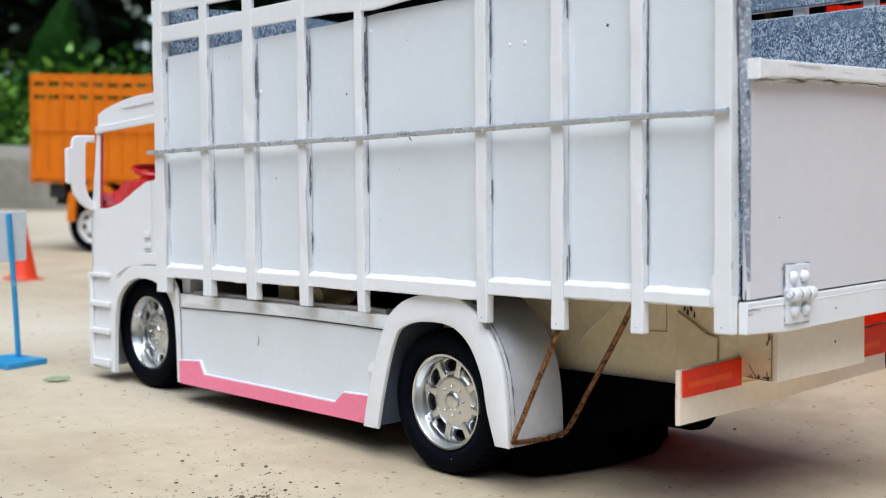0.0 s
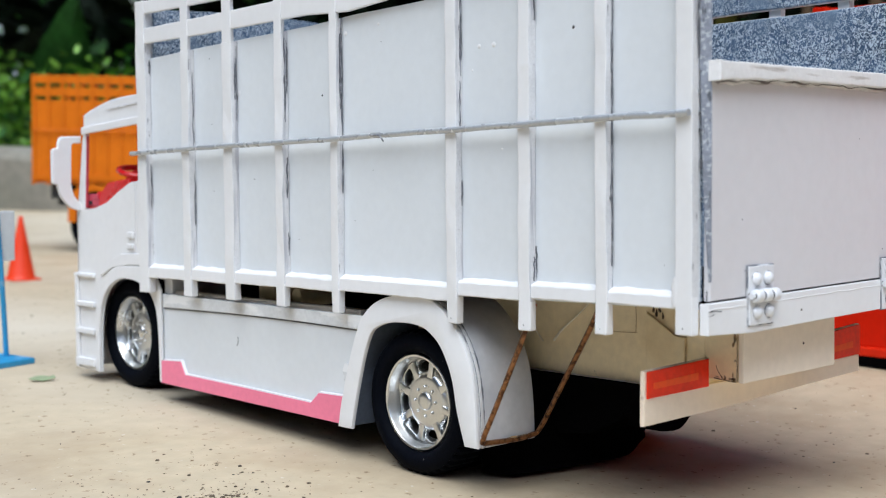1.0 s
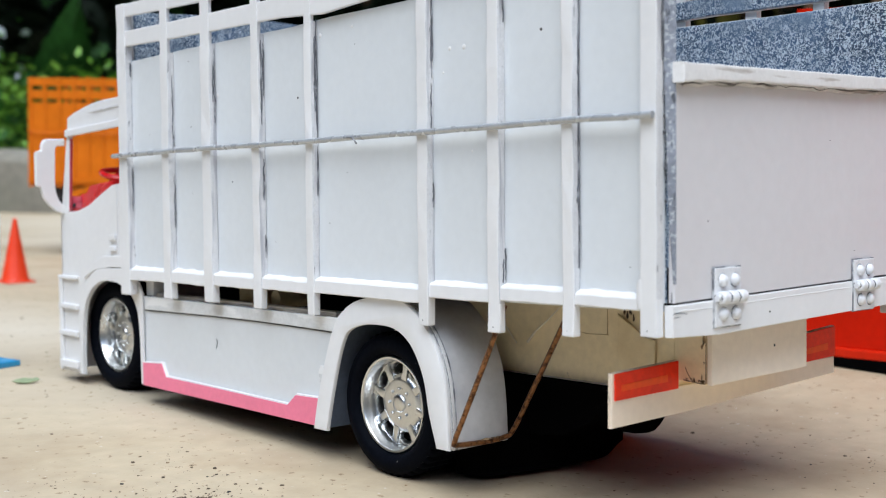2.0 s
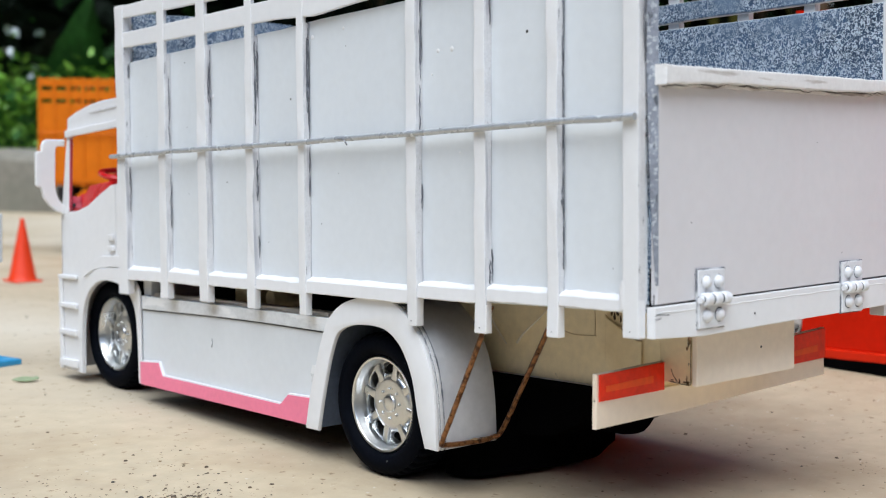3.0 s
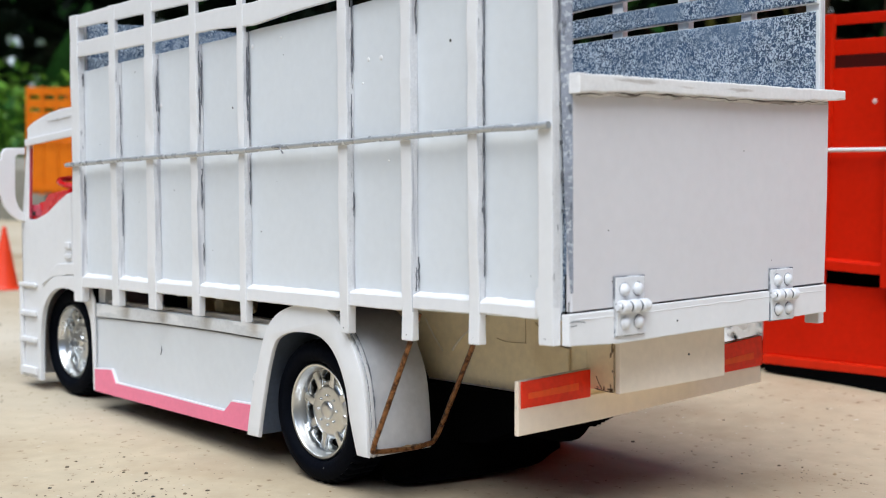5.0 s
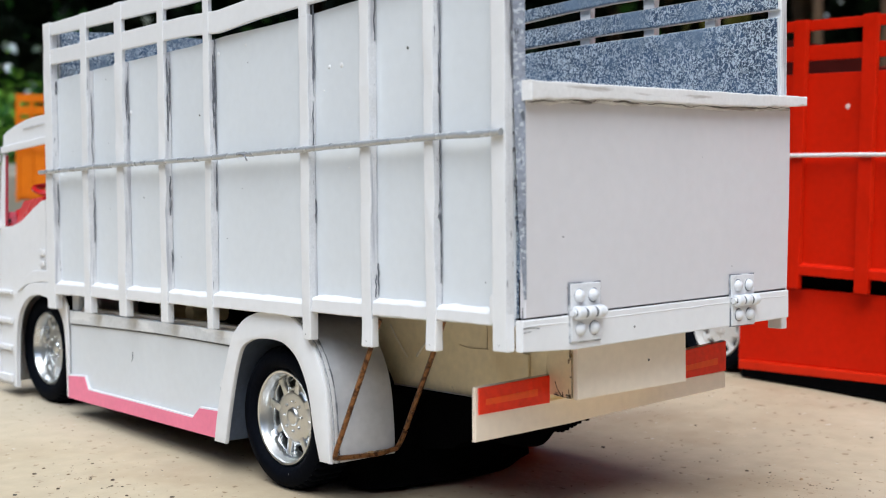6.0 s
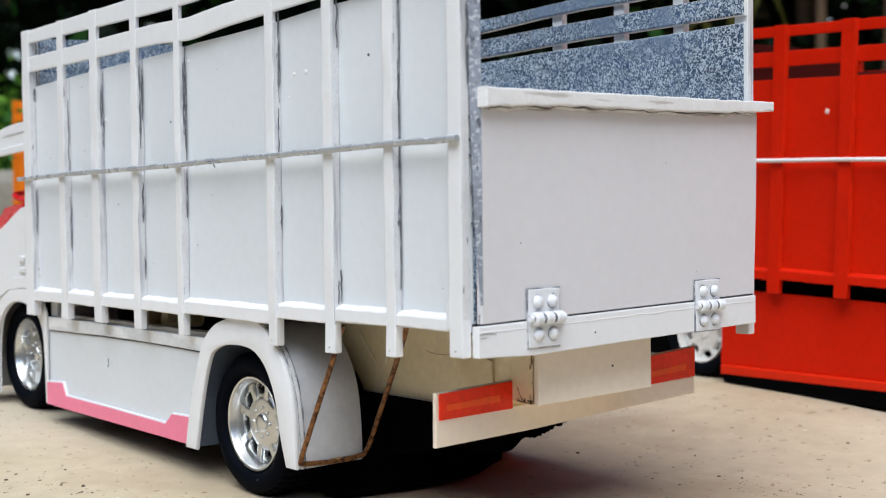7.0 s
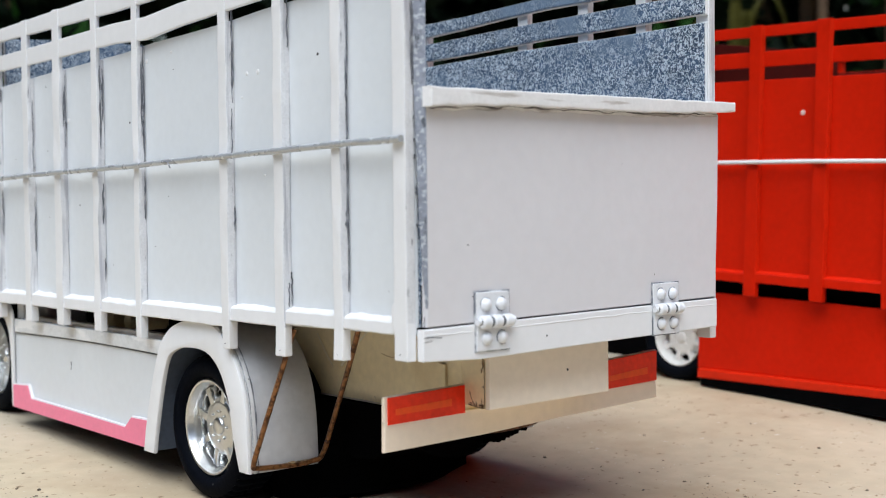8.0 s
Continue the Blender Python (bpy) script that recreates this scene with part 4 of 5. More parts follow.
def cab(root, paint, edge):
    X0, X1 = 0.0062, WIDE - 0.0062
    roof_line = [(0.4392, 0.1640), (0.4386, 0.1722), (0.4310, 0.1747), (0.4195, 0.1772), (0.4080, 0.1792), (0.3940, 0.1806), (0.3660, 0.1815), (0.3660, 0.1690)]
    shell = [(0.4392, 0.1700)] + roof_line[1:-1] + [(0.3660, 0.1762)]
    body = part("cab", prism(shell, "x", X0 + 0.0018, X1 - 0.0004, 0.0010), paint, root, "cab shell with open windows")
    part("roof_side", prism(roof_line, "x", X0 + 0.0004, X0 + 0.0018, 0.0006), paint, body)
    part("roof_groove", prism([(0.4390, 0.1610), (0.4390, 0.1652), (0.3665, 0.1692), (0.3665, 0.1648)], "x", X0 - 0.0014, X0 + 0.0003, 0.0006), paint, body)
    part("roof_crease", prism([(0.4100, 0.1745), (0.3670, 0.1772), (0.3670, 0.1764), (0.4000, 0.1745)], "x", X0 - 0.0002, X0 + 0.0003, 0), edge, body)
    door = [(0.4485, 0.0890), (0.4482, 0.1154), (0.4368, 0.1172), (0.4260, 0.1180), (0.4124, 0.1212), (0.3980, 0.1275), (0.3850, 0.1325), (0.3660, 0.1345),
            (0.3660, 0.0905), (0.3538, 0.0740), (0.3538, 0.0240), (0.3562, 0.0240), (0.3568, 0.0450), (0.3590, 0.0627), (0.3668, 0.0729), (0.3775, 0.0775), (0.3953, 0.0783), (0.4090, 0.0728), (0.4175, 0.0625), (0.4209, 0.0453), (0.4213, 0.0226), (0.4485, 0.0230)]
    flare_in = [(0.4213, 0.0226), (0.4209, 0.0453), (0.4175, 0.0625), (0.4090, 0.0728), (0.3953, 0.0783), (0.3775, 0.0779), (0.3680, 0.0740)]
    flare_out = [(0.4258, 0.0226), (0.4256, 0.0420), (0.4245, 0.0620), (0.4177, 0.0736), (0.4044, 0.0838), (0.3850, 0.0860), (0.3680, 0.0862)]
    flare_in, flare_out = eased(flare_in), eased(flare_out)
    door = door[:10] + eased(door[10:12] + door[11:12], 1)[:2] + eased(door[12:21], 3) + door[21:]
    for far in (False, True):
        def put(name, bm, m, parent, label="", smooth=False):
            return part(name, mirrored(bm, WIDE) if far else bm, m, parent, label, smooth)
        plain = paint is RED
        side = put("cab_side", prism(door[1:8] + [(0.3660, 0.0640), (0.4485, 0.0640)] if plain else door, "x", X0, X0 + 0.0012, 0.0003), paint, root)
        if not plain:
            put("front_fender", band(flare_out, flare_in, "x", X0 - 0.0016, X0 - 0.0001), paint, side)
        put("fender_cover", prism([(0.4190, 0.0790), (0.4060, 0.0885), (0.3950, 0.0925), (0.3690, 0.0935), (0.3690, 0.0868), (0.3850, 0.0866), (0.4046, 0.0844)], "x", X0 - 0.0014, X0 - 0.0001), paint, side)
        put("pillar", prism([(0.4392, 0.1612), (0.4355, 0.1612), (0.4385, 0.1170), (0.4480, 0.1152), (0.4450, 0.1300)], "x", X0, X0 + 0.0025), paint, side)
        put("window_trim", prism([(0.4352, 0.1600), (0.4345, 0.1600), (0.4372, 0.1188), (0.4380, 0.1180)], "x", X0 + 0.0003, X0 + 0.0018, 0.0002), PINK_TRIM, side, "pink inner window edge")
        put("rear_pillar", prism([(0.3660, 0.1345), (0.3700, 0.1345), (0.3700, 0.1655), (0.3660, 0.1655)], "x", X0, X0 + 0.0025), paint, side)
        put("door_handle", box(X0 - 0.0016, X0, 0.3805, 0.3870, 0.1015, 0.1050, 0.0006), paint, side)
        put("door_handle", box(X0 - 0.0016, X0, 0.3805, 0.3870, 0.0955, 0.0985, 0.0006), paint, side)
        put("door_groove", box(X0 - 0.0003, X0 + 0.0004, 0.3788, 0.3794, 0.0940, 0.1325, 0), edge, side)
        for z, t in ((0.0775, 0.0022), (0.0600, 0.0030), (0.0440, 0.0032), (0.0250, 0.0045)):
            if not plain:
                put("corner_step", box(X0 - 0.0022, X0, 0.4268, 0.4500, z, z + t, 0.0006), paint, side)
        if not plain:
            put("corner_post", box(X0 - 0.0020, X0, 0.4462, 0.4498, 0.0235, 0.0780, 0.0008), paint, side)
        put("fog_lamp", dome((X0 + 0.004, 0.4500, 0.0455), 0.0022, 0.0030, (0, 1, 0)), CHROME, side)
        outer = [(0.0072, 0.1603), (-0.0040, 0.1600), (-0.0058, 0.1591), (-0.0070, 0.1570), (-0.0074, 0.1532), (-0.0100, 0.1528), (-0.0107, 0.1515), (-0.0109, 0.1330), (-0.0100, 0.1321), (-0.0080, 0.1318), (-0.0064, 0.1255), (-0.0030, 0.1210), (0.0010, 0.1178), (0.0090, 0.1152)]
        inner = [(0.0072, 0.1562), (0.0035, 0.1562), (0.0020, 0.1558), (0.0012, 0.1545), (0.0010, 0.1520), (0.0009, 0.1480), (0.0008, 0.1440), (0.0007, 0.1400), (0.0006, 0.1360), (0.0006, 0.1320), (0.0012, 0.1285), (0.0025, 0.1250), (0.0045, 0.1222), (0.0090, 0.1196)]
        arm = put("mirror_arm", prism(outer + inner[::-1], "y", 0.4432, 0.4462, 0.0006), paint, root, "flat white cut-out mirror bracket" if paint is WHITE else "")
        put("mirror", box(-0.0102, -0.0004, 0.4463, 0.4478, 0.1330, 0.1520, 0.0005), paint, arm)
    part("front_panel", box(X0, X1, 0.4460, 0.4490, 0.0700 if paint is RED else 0.0230, 0.1160, 0.0010), paint, root)
    if paint is RED:
        # Added black box stands in for the shade under the red cab.
        part("cab_shade", box(X0 + 0.008, X1 - 0.008, 0.4050, 0.4440, 0.0200, 0.0640, 0.001), UNDER, root, "added black box standing in for shade under the cab")
    part("cab_back", box(X0 + 0.003, X1 - 0.003, 0.3662, 0.3690, 0.0830, 0.1340, 0.0005), paint, root)
    part("cab_floor", box(X0 + 0.003, X1 - 0.003, 0.3695, 0.4455, 0.0830, 0.0860, 0.0005), DARK, root)
    dash = prism([(0.4440, 0.0862), (0.4440, 0.1205), (0.4385, 0.1240), (0.4325, 0.1222), (0.4290, 0.1275), (0.4225, 0.1282), (0.4170, 0.1325), (0.4060, 0.1338), (0.3900, 0.1350), (0.3880, 0.0862)], "x", X0 + 0.0030, 0.0400, 0.0012)
    part("dashboard", dash, RED_PLASTIC, root, "red plastic dashboard")
    part("dashboard_shelf", prism([(0.4440, 0.0862), (0.4440, 0.1200), (0.4330, 0.1215), (0.4300, 0.0862)], "x", 0.0402, X1 - 0.0030, 0.0010), RED_PLASTIC, root)
    part("door_pocket", box(X0 + 0.0026, X0 + 0.0060, 0.4262, 0.4395, 0.1190, 0.1262, 0.0008), PINK_TRIM, root, "pink plastic piece inside the window")
    part("pedal_box", box(X0 + 0.0020, X0 + 0.0034, 0.4340, 0.4372, 0.1200, 0.1222, 0.0004), DARK, root, "dark gap in the dashboard")
    part("door_pocket", box(X0 + 0.0018, X0 + 0.0032, 0.4262, 0.4318, 0.1232, 0.1262, 0.0006), PINK_TRIM, root)
    part("steering_column", tube([(0.024, 0.430, 0.124), (0.024, 0.407, 0.1365)], 0.0045, 10), RED_PLASTIC, root, "", True)
    ring = [(0.024 + 0.0135 * math.cos(a), 0.4015 + 0.0130 * math.sin(a), 0.1385 + 0.0030 * math.sin(a)) for a in [2 * math.pi * i / 16 for i in range(16)]]
    wheel_ob = part("steering_wheel", tube(ring, 0.0017, 8, None, 3, True), RED_PLASTIC, root, "red steering wheel", True)
    part("spoke", tube([(0.0105, 0.4015, 0.1385), (0.024, 0.4015, 0.1370), (0.0375, 0.4015, 0.1385)], 0.0013, 6), RED_PLASTIC, wheel_ob)
    part("seat", prism([(0.3720, 0.0862), (0.4020, 0.0862), (0.4020, 0.1060), (0.3830, 0.1080), (0.3790, 0.1280), (0.3720, 0.1280)], "x", X0 + 0.006, X1 - 0.006, 0.0015), RED_PLASTIC, root, "red seat")


WHITE_TRUCK = truck("white hand-built toy lorry with slatted cargo bed and pink skirt trim", pose(0, -0.003, 0, -2.2), WHITE, WHITE_EDGE, ZINC, (PINK, WHITE_TAPE), CHROME, CREAM, CREAM_PALE, BUMPER, ALU)
# Lining and chassis colours carry the shade inside and under this bed.
RED_TRUCK = truck("glossy red hand-built toy lorry with slatted cargo bed", pose(0.371, -0.182, 0.0), RED, RED_EDGE, RED_SHADE, (RED_EDGE, RED), WHITE_RIM, UNDER, RED, RED, WHITE_RIM, 0.0, -0.0013, True)


def specks(root):
    """Small dark and white flecks on the white truck's boards."""
    for y, z, r, m in ((0.0576, 0.1857, 0.00062, MARK), (0.2060, 0.1700, 0.0005, MARK), (0.2600, 0.1330, 0.00035, MARK), (0.1740, 0.1500, 0.0008, WHITE), (0.1890, 0.1960, 0.0011, WHITE), (0.0980, 0.1830, 0.0011, WHITE), (0.1060, 0.1830, 0.0009, WHITE), (0.2720, 0.1750, 0.0012, WHITE)):
        part("paint_fleck", dome((0.0040, y, z), r, 0.0003, (-1, 0, 0), None, 10), m, root)
    dots = random.Random(11)
    for k in range(18):
        y = dots.uniform(0.012, 0.35)
        if all(not a - 0.003 < y < b + 0.003 for a, b in POSTS):
            white = dots.random() < 0.35
            part("paint_fleck", dome((0.0040, y, dots.uniform(0.095, 0.198)), dots.uniform(0.0003, 0.0007) if white else dots.uniform(0.00015, 0.0003), 0.0003, (-1, 0, 0), None, 8), WHITE if white else MARK, root)
    for k in range(4):
        part("paint_fleck", dome((dots.uniform(0.012, 0.158), 0.0, dots.uniform(0.095, 0.16)), dots.uniform(0.00015, 0.0003), 0.0002, (0, -1, 0), None, 8), MARK, root)
    for x, z in ((0.0875, 0.0672),):
        part("paint_fleck", dome((x, 0.0136, z), 0.00055, 0.0003, (0, -1, 0), None, 10), MARK, root)
    part("paint_fleck", dome((0.0620, -0.0006, 0.0830), 0.0004, 0.0003, (0, -1, 0), None, 10), MARK, root)
    part("skirt_scratch", tube([(0.0081, 0.2830, 0.0545), (0.0080, 0.2825, 0.0520), (0.0080, 0.2835, 0.0500)], 0.00018, 5), GRIME, root)


specks(WHITE_TRUCK)
part("paint_fleck", dome((0.0040, 0.2835, 0.1800), 0.0017, 0.0004, (-1, 0, 0), None, 7), PALE_CHIP, RED_TRUCK)


# Orange with the shade inside the bed put into it, for the far side.
ORANGE_SHADE = mat("shaded_orange_inside", (0.26, 0.065, 0.003), 0.6, 0, 0.15, 20)


def orange_truck(m):
    """Another hand-built lorry, seen from its side, with narrow bays."""
    root = new("toy_truck")
    tagged(root, "orange hand-built toy lorry with closely spaced posts", "toy truck")
    root.matrix_world = m
    L, z0, z1 = 0.36, 0.098, 0.196
    for y in (0.0, 0.150):
        s = 1 if y == 0 else -1
        side_paint = ORANGE if y == 0 else ORANGE_SHADE
        up = 0.0 if y == 0 else 0.0055
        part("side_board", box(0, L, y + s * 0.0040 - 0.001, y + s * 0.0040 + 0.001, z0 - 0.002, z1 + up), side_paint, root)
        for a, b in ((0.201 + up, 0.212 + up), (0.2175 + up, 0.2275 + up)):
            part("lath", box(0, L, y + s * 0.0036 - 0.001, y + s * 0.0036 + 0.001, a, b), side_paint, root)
        part("rail", box(0, L, y + s * 0.002 - 0.0018, y + s * 0.002 + 0.0018, 0.094, 0.101), ORANGE_EDGE, root)
        part("rod", tube([(0.001, y - s * 0.001, 0.158), (L, y - s * 0.001, 0.157)], 0.0010, 8), ORANGE_EDGE, root)
        for i in range(20):
            x = i * (L - 0.005) / 19
            part("post", box(x, x + 0.005, y + s * 0.0024 - 0.0009, y + s * 0.0024 + 0.0009, 0.088, 0.2285 + random.uniform(-0.0008, 0.0012)), ORANGE_EDGE, root)
        part("fender", band([(0.0455, 0.04), (0.0475, 0.075), (0.060, 0.086), (0.080, 0.089), (0.100, 0.086), (0.112, 0.07), (0.115, 0.04)], [(0.0555, 0.04), (0.057, 0.068), (0.065, 0.078), (0.080, 0.081), (0.095, 0.078), (0.104, 0.066), (0.106, 0.04)], "y", min(y + s * 0.002, y + s * 0.03), max(y + s * 0.002, y + s * 0.03)), ORANGE, root)
        part("skirt", box(0.118, 0.28, y + s * 0.005 - 0.0015, y + s * 0.005 + 0.0015, 0.025, 0.082), ORANGE, root)
        part("tool_box", box(0.022, 0.042, y + s * 0.022 - 0.012, y + s * 0.022 + 0.012, 0.070, 0.088), DARK, root)
    part("bed_floor", box(0, L, 0.003, 0.147, 0.090, 0.094), ORANGE, root)
    for x in (0.0005, L - 0.0035):
        part("end_board", box(x, x + 0.003, 0.006, 0.144, 0.0945, 0.196), ORANGE, root)
    part("chassis_beam", box(0.02, L + 0.05, 0.045, 0.105, 0.060, 0.088), DARK, root)
    for x in (0.080, 0.330):
        for face, turn in ((0.010, 1), (0.140, -1)):
            holder = wheel(root, 0, 0, 0, 0.0345, WHITE_RIM, turn)
            holder.matrix_basis = Matrix.Translation((x, face, 0.0345)) @ pose(0, 0, 0, 0, 0, 90)
    part("cab", prism([(L + 0.006, 0.03), (L + 0.092, 0.03), (L + 0.092, 0.105), (L + 0.080, 0.170), (L + 0.006, 0.180)], "y", 0.006, 0.144, 0.002), ORANGE, root)
    return root


orange_truck(Matrix.Translation((0.364, 1.286, 0)) @ pose(0, 0, 0, 0, 0, -43.7))


# ---- yard things ----
def cone(x, y):
    root = new("traffic_cone")
    tagged(root, "small orange-red plastic toy traffic cone", "traffic cone")
    root.location = (x, y, 0)
    bm = bmesh.new()
    prof = [(0.0, 0.0152), (0.0012, 0.0152), (0.0028, 0.0142), (0.0045, 0.0135), (0.060, 0.0028), (0.0645, 0.0022), (0.0652, 0.0012), (0.0652, 0.0)]
    lathe(prof, (0, 0, 0), 32, bm)
    for v in bm.verts:
        v.co = Vector((v.co.y, v.co.z, v.co.x))
    part("cone_body", bm, CONE, root, "", True)
    part("foot", box(-0.0152, 0.0152, -0.0152, 0.0152, 0.0, 0.0020, 0.0008), CONE, root)


cone(0.212, 0.982)


def sign_stand():
    root = new("sign_stand")
    tagged(root, "small blue wooden stand with a pale sign board", "sign stand")
    root.matrix_world = pose(-0.0085, 0.5170, 0, 0, 0, 15)
    part("base", box(-0.0210, 0.0095, -0.016, 0.016, 0.0, 0.0036, 0.0006), BLUE, root)
    part("pole", tube([(0.002, 0.002, 0.004), (-0.001, 0.002, 0.050), (-0.0045, 0.002, 0.094)], 0.0017, 8), BLUE, root)
    part("sign_board", box(-0.030, 0.0105, 0.0035, 0.0055, 0.064, 0.0955, 0.0006), SIGN, root, "pale grey sign board")
    return root


sign_stand()


def fallen_leaf():
    pts = [(-0.0075, 0.0), (-0.004, 0.0022), (0.0, 0.0030), (0.004, 0.0018), (0.0065, 0.0030), (0.0078, 0.0005), (0.005, -0.0012), (0.001, -0.0024), (-0.004, -0.0018)]
    ob = finish("fallen_leaf", prism(pts, "z", 0.0004, 0.0009, 0), DRY_LEAF)
    ob.matrix_world = pose(-0.019, 0.444, 0.0012, 24, 0, -25)
    tagged(ob, "small dull green leaf lying on the ground", "leaf")


fallen_leaf()


def grit():
    """Crumbs of soil strewn over the yard."""
    rng = np.random.default_rng(4)
    bm = bmesh.new()
    spots = [(rng.uniform(-0.25, 0.75), rng.uniform(-0.25, 0.9), rng.exponential(0.00027) + 0.00018) for k in range(1900)]
    for cx, cy, spread, count, size in ((-0.072, 0.172, 0.024, 130, 0.00028), (-0.10, 0.16, 0.05, 80, 0.00024), (0.20, 0.01, 0.05, 150, 0.00022), (-0.05, 0.22, 0.05, 70, 0.00020), (-0.075, 0.168, 0.016, 260, 0.00016), (-0.12, 0.20, 0.03, 200, 0.00016)):
        for k in range(count):
            a, q = rng.uniform(0, 6.28), abs(rng.normal(0, spread))
            spots.append((cx + q * math.cos(a), cy + q * math.sin(a), rng.exponential(size) + 0.0002))
    for x, y, s in spots:
        s = min(s, 0.0014)
        turn = rng.uniform(0, 6.28)
        low, mid = [], []
        for i in range(6):
            k = s * rng.uniform(0.6, 1.35)
            a = turn + i * 1.047
            low.append(bm.verts.new((x + k * math.cos(a), y + 0.8 * k * math.sin(a), rise(x, y) + 0.00008)))
            mid.append(bm.verts.new((x + 0.7 * k * math.cos(a + 0.2), y + 0.56 * k * math.sin(a + 0.2), rise(x, y) + s * rng.uniform(0.35, 0.6))))
        for i in range(6):
            j = (i + 1) % 6
            bm.faces.new((low[i], low[j], mid[j], mid[i]))
        bm.faces.new(mid)
    tagged(finish("grit", bm, GRIT), "dark crumbs of soil on the concrete", "grit", kind="stuff")


grit()

# ---- beyond the yard ----
AHEAD = Vector((0.689, 0.720, 0.0)).normalized()
ASIDE = Vector((0.720, -0.689, 0.0)).normalized()


def low_wall():
    bm = bmesh.new()
    w = box(-4.0, 4.0, 0.0, 0.25, -0.02, 0.118, 0.012, None, 60, 0.010)
    merge(bm, w)
    ob = finish("trim", bm, STONE)
    ob.matrix_world = Matrix.Translation(Vector((-0.35, -0.2246, 0)) + AHEAD * 2.62) @ pose(0, 0, 0, 0, 0, -43.7)
    tagged(ob, "low weathered concrete edge round the yard", "kerb", kind="structure")


low_wall()


def leaf_blade(bm, base, way, up, length, width, mi):
    side = way.cross(up).normalized()
    a = bm.verts.new(base)
    pts = []
    for f, w, droop in ((0.35, 1.0, 0.02), (0.7, 0.75, -0.06)):
        c = base + way * (length * f) + up * (droop * length)
        pts.append((bm.verts.new(c - side * width * w / 2), bm.verts.new(c + side * width * w / 2)))
    tip = bm.verts.new(base + way * length - up * (0.2 * length))
    for f in (bm.faces.new((a, pts[0][1], pts[0][0])), bm.faces.new((pts[0][0], pts[0][1], pts[1][1], pts[1][0])), bm.faces.new((pts[1][0], pts[1][1], tip))):
        f.material_index = mi


def shrub(seed, height, radius, leaves, size, lit, name="shrub", label="dense green shrub with small leaves"):
    """Stems that fork from the ground, and a crown of many separate leaves."""
    rng = np.random.default_rng(seed)
    root = new(name)
    tagged(root, label, name, group="greenery behind the yard")
    bm = bmesh.new()
    tips = []
    for k in range(7):
        a = rng.uniform(0, 6.28)
        end = Vector((radius * 0.7 * math.cos(a), radius * 0.7 * math.sin(a), height * rng.uniform(0.5, 0.95)))
        mid = end * 0.5 + Vector((rng.normal(0, 0.05), rng.normal(0, 0.05), 0.05)) * height
        tube([(0.02 * math.cos(a), 0.02 * math.sin(a), 0), mid, end], lambda f: 0.018 * height * (1 - 0.75 * f), 6, bm, 4)
        tips += [mid, end]
    part("trunk", bm, BARK, root)
    bm = bmesh.new()
    clumps = [(Vector((radius * math.sqrt(rng.uniform(0, 1)) * math.cos(b), radius * math.sqrt(rng.uniform(0, 1)) * math.sin(b), height * rng.uniform(0.02, 1.0)))) for b in rng.uniform(0, 6.28, 60)]
    for i in range(leaves):
        c = clumps[i % len(clumps)]
        p = c + Vector(rng.normal(0, 0.13 * radius + 0.02, 3))
        p.z = max(p.z, 0.01)
        way = Vector(rng.normal(0, 1, 3))
        way.z = way.z * 0.6 - 0.1
        way.normalize()
        s = size * rng.uniform(0.6, 1.5)
        # lit is the share of leaves given the brighter copy.
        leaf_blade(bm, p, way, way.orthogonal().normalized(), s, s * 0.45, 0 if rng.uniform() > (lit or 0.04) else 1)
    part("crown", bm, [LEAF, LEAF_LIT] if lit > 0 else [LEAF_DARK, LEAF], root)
    return root


def at_view(depth, side, turn=0.0, scale=1.0):
    p = Vector((-0.35, -0.2246, 0)) + AHEAD * depth + ASIDE * side
    return Matrix.Translation(p) @ pose(0, 0, 0, 0, 0, turn) @ Matrix.Scale(scale, 4)


rng = random.Random(7)
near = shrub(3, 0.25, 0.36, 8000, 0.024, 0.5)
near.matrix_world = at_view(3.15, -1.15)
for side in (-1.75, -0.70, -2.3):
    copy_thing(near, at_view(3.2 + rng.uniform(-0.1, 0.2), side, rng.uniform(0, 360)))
tall = shrub(5, 2.6, 0.75, 11000, 0.10, 0.0, "tree", "tall leafy tree, deep shade put into its leaf colour")
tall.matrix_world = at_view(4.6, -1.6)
# Tree ring; those behind the view are added to block low sky.
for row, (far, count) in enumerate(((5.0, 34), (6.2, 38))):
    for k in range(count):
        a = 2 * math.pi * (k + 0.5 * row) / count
        low = radians(148) < a < radians(276)  # unseen trees kept lower here to let the light in
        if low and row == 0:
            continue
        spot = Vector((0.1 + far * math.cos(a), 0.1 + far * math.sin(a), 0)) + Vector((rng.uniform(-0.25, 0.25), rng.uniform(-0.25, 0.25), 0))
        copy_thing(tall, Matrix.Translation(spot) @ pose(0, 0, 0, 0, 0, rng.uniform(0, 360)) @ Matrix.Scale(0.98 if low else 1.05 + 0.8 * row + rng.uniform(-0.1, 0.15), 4))


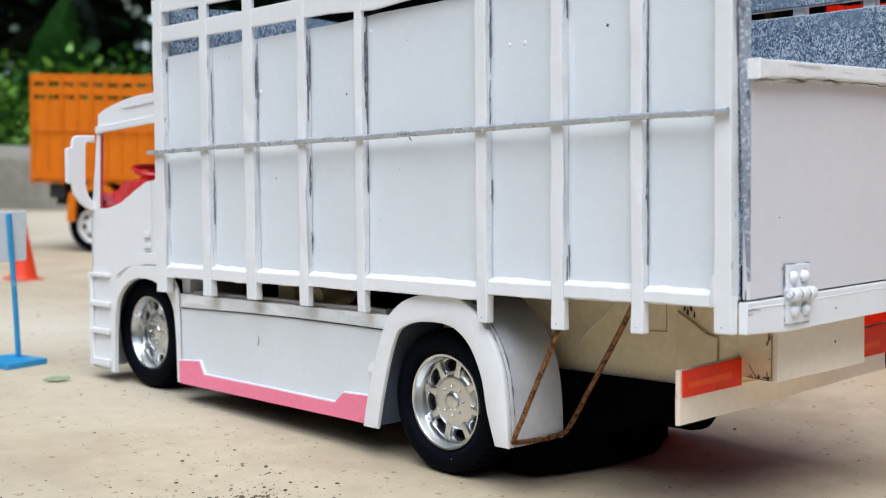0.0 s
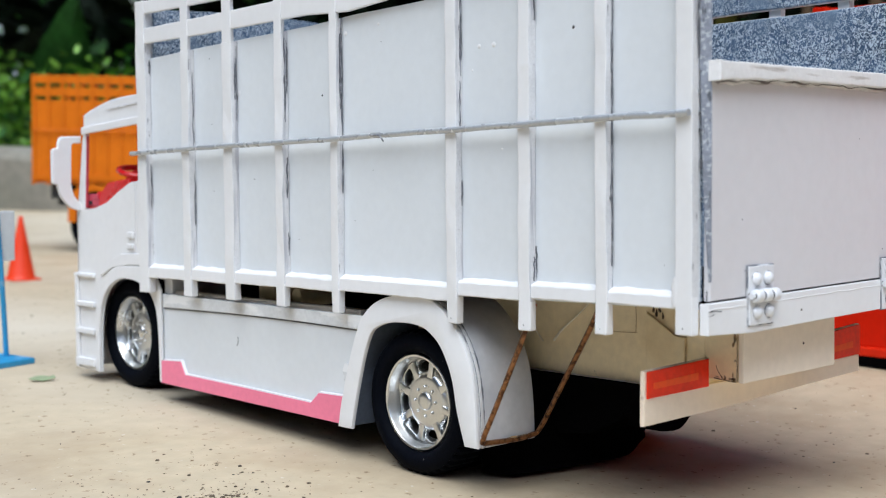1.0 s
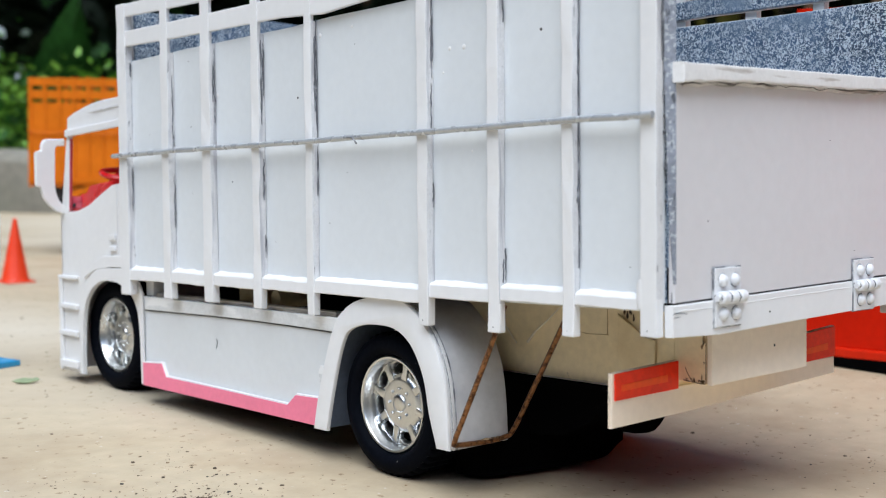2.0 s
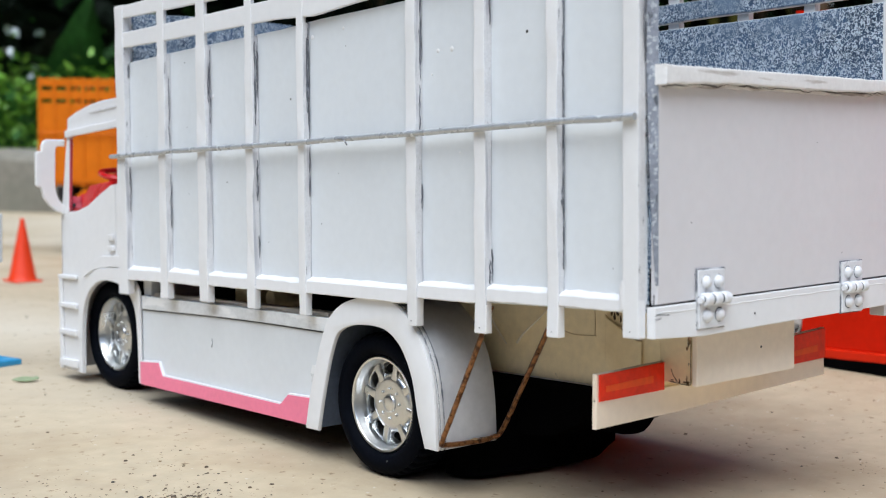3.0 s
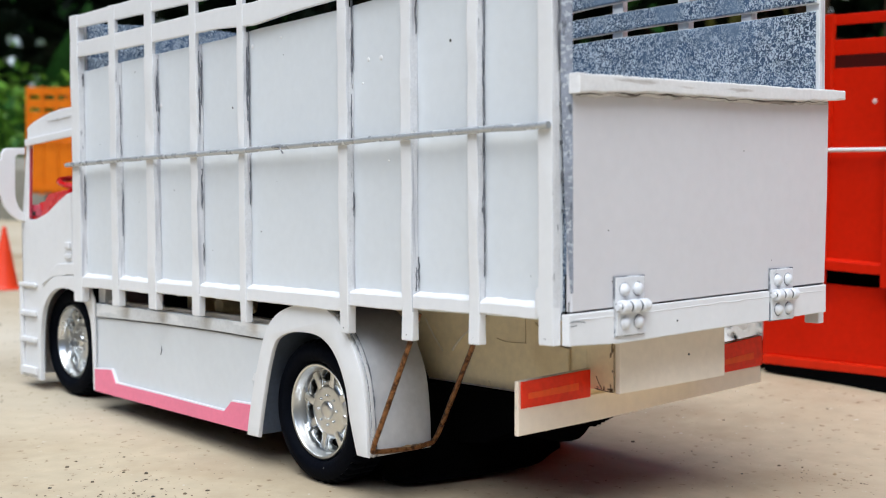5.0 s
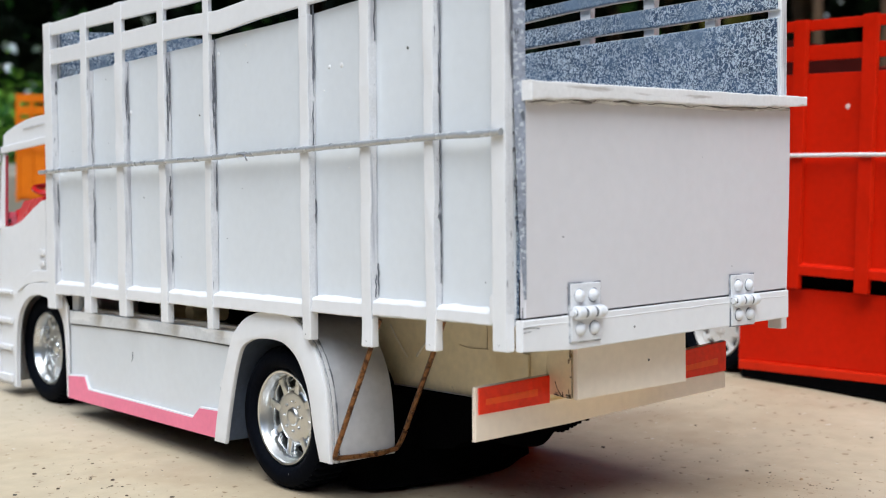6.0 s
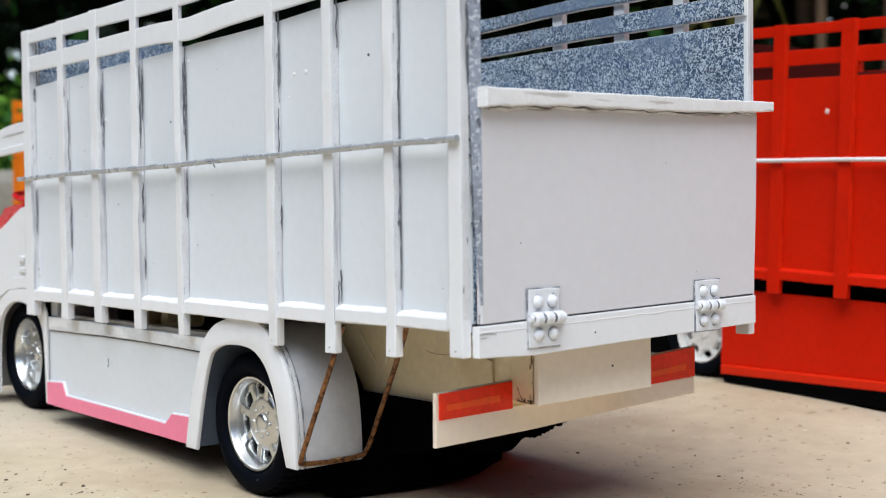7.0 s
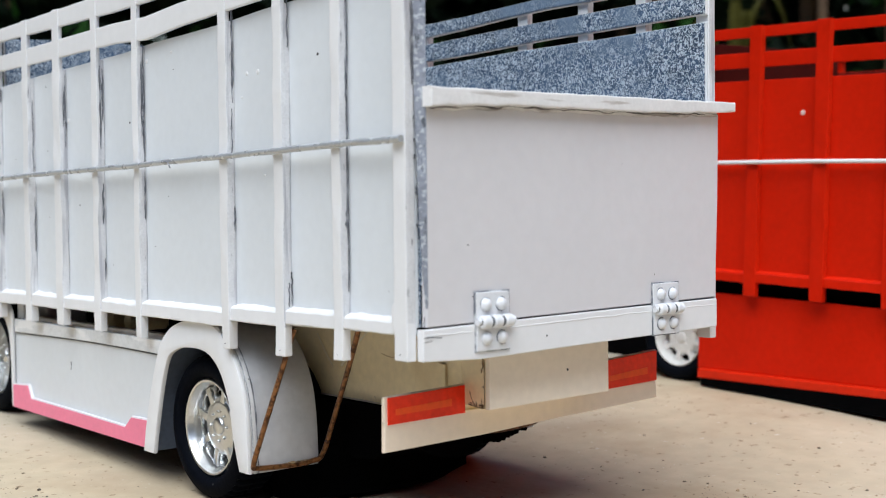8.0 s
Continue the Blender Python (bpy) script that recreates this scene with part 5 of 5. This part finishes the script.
def broad_plant():
    """A broad-leaved plant with a few huge upright blades."""
    root = new("banana_plant")
    tagged(root, "broad dark green banana plant leaves", "plant")
    root.matrix_world = at_view(3.0, -0.95)
    part("stem", tube([(0, 0, 0), (0.01, 0, 0.2), (0.0, 0, 0.38)], lambda f: 0.035 - 0.02 * f, 8), LEAF_DARK, root)
    for k, (lean, tall_, width) in enumerate(((0.03, 0.335, 0.23), (0.55, 0.20, 0.07))):
        bm = bmesh.new()
        prev = None
        for i in range(13):
            f = i / 12
            w = width * min(1.0, 0.35 + f * 4) * (1.01 - f) * (1 + 0.06 * math.sin(29 * f))
            c = Vector((lean * tall_ * f * f, 0.05 * k - 0.08 * f, 0.22 + tall_ * f * (1 - 0.18 * f)))
            row = [bm.verts.new(c + Vector((-w / 2, 0.02 * w, 0.015))), bm.verts.new(c + Vector((0, -0.01, -0.005))), bm.verts.new(c + Vector((w / 2, 0.02 * w, 0.015)))]
            if prev:
                for j in range(2):
                    bm.faces.new((prev[j], prev[j + 1], row[j + 1], row[j]))
            prev = row
        bmesh.ops.solidify(bm, geom=bm.faces[:], thickness=0.002)
        part("leaf_blade", bm, LEAF, root, "", True)


broad_plant()


def glint_branch(name_label, depth, spots, size=0.05, count=2):
    """A made-up twig whose pale leaves stand in for sky glints among dark trees."""
    root = new("branch")
    tagged(root, name_label, "branch")
    root.matrix_world = at_view(depth, 0)
    turn = Matrix.Rotation(radians(-43.7), 3, "Z")
    rr = np.random.default_rng(9)
    pts = [turn @ Vector((side, 0.0, z)) for side, z in spots]
    part("twig", tube([turn @ Vector((spots[0][0] - 0.05, 0.02, 0)), turn @ Vector((spots[0][0] - 0.06, 0.02, 0.3))] + [p + Vector((0, 0, 0.02)) for p in pts], 0.0016, 6), LEAF_DARK, root)
    for p in pts:
        for k in range(count):
            bm = bmesh.new()
            way = Vector(rr.normal(0, 1, 3)).normalized()
            leaf_blade(bm, p + Vector(rr.normal(0, 0.012, 3)), way, way.orthogonal().normalized(), size, size * 0.6, 0)
            part("leaf", bm, LEAF_GLINT, root)


glint_branch("made-up twig, pale leaves standing in for sky glints", 3.6, ((-0.962, 0.360), (-0.861, 0.411), (-0.874, 0.430), (-0.851, 0.491), (-0.897, 0.529), (-0.913, 0.551)), 0.034)
glint_branch("made-up twig, a few pale leaves as sky glints", 3.5, ((-1.230, 0.355), (-1.205, 0.438), (-1.284, 0.468), (-1.293, 0.397)), 0.034)
glint_branch("made-up twig, pale leaf standing in for a bright spot", 3.62, ((1.050, 0.612), (1.062, 0.622)), 0.016, 1)


def sapling(side, radius, tall_, label):
    """A bare young trunk with a slight bend."""
    root = new("sapling")
    tagged(root, label, "tree")
    root.matrix_world = at_view(3.6, side)
    part("trunk", tube([(0, 0, 0), (0.012, 0, tall_ * 0.3), (-0.006, 0, tall_ * 0.6), (0.004, 0, tall_)], lambda f: radius * (1.1 - 0.5 * f), 10), BARK, root, "", True)
    for k, (z, x, y) in enumerate(((0.62, 0.14, 0.05), (0.74, -0.16, 0.04), (0.88, 0.12, -0.06))):
        part("limb", tube([(0, 0, z * tall_), (x * 0.5, y * 0.5, z * tall_ + 0.10), (x, y, z * tall_ + 0.16)], lambda f: radius * (0.45 - 0.3 * f), 6), BARK, root)
        bm = bmesh.new()
        twig = random.Random(40 + k)
        for j in range(26):
            way = Vector((twig.gauss(0, 1), twig.gauss(0, 1), twig.gauss(-0.2, 0.7))).normalized()
            leaf_blade(bm, Vector((x, y, z * tall_ + 0.16)) + way * twig.uniform(0, 0.07), way, way.orthogonal().normalized(), 0.06, 0.026, 0)
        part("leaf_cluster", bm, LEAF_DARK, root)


sapling(1.005, 0.016, 1.5, "slim brown trunk of a young tree")
sapling(1.200, 0.020, 1.6, "slim brown trunk of a young tree behind the yard edge")


def palm_sprout():
    """A low plant with arching yellow-green fronds."""
    root = new("palm_sprout")
    tagged(root, "yellow-green arching fronds of a small plant", "plant")
    root.matrix_world = at_view(3.5, 0.745)
    turn = Matrix.Rotation(radians(-43.7), 3, "Z")
    for k, (lean, tall_, width, drop) in enumerate(((0.00, 0.70, 0.034, 0.02), (0.05, 0.68, 0.030, 0.03), (0.17, 0.78, 0.020, 0.16), (-0.12, 0.66, 0.026, 0.05))):
        bm = bmesh.new()
        prev = None
        for i in range(15):
            f = i / 14
            w = width * math.sin(math.pi * (0.08 + 0.9 * f)) ** 0.6
            c = Vector((lean * f ** 1.6, 0.03 * k, tall_ * math.sin(f * 1.85) * (1 - 0.1 * f) - drop * f ** 4))
            row = [bm.verts.new(turn @ (c + Vector((-w / 2, 0, 0.006)))), bm.verts.new(turn @ (c + Vector((0, -0.006, 0)))), bm.verts.new(turn @ (c + Vector((w / 2, 0, 0.006))))]
            if prev:
                for j in range(2):
                    bm.faces.new((prev[j], prev[j + 1], row[j + 1], row[j]))
            prev = row
        bmesh.ops.solidify(bm, geom=bm.faces[:], thickness=0.0015)
        part("frond", bm, LEAF_OLIVE, root, "", True)


palm_sprout()
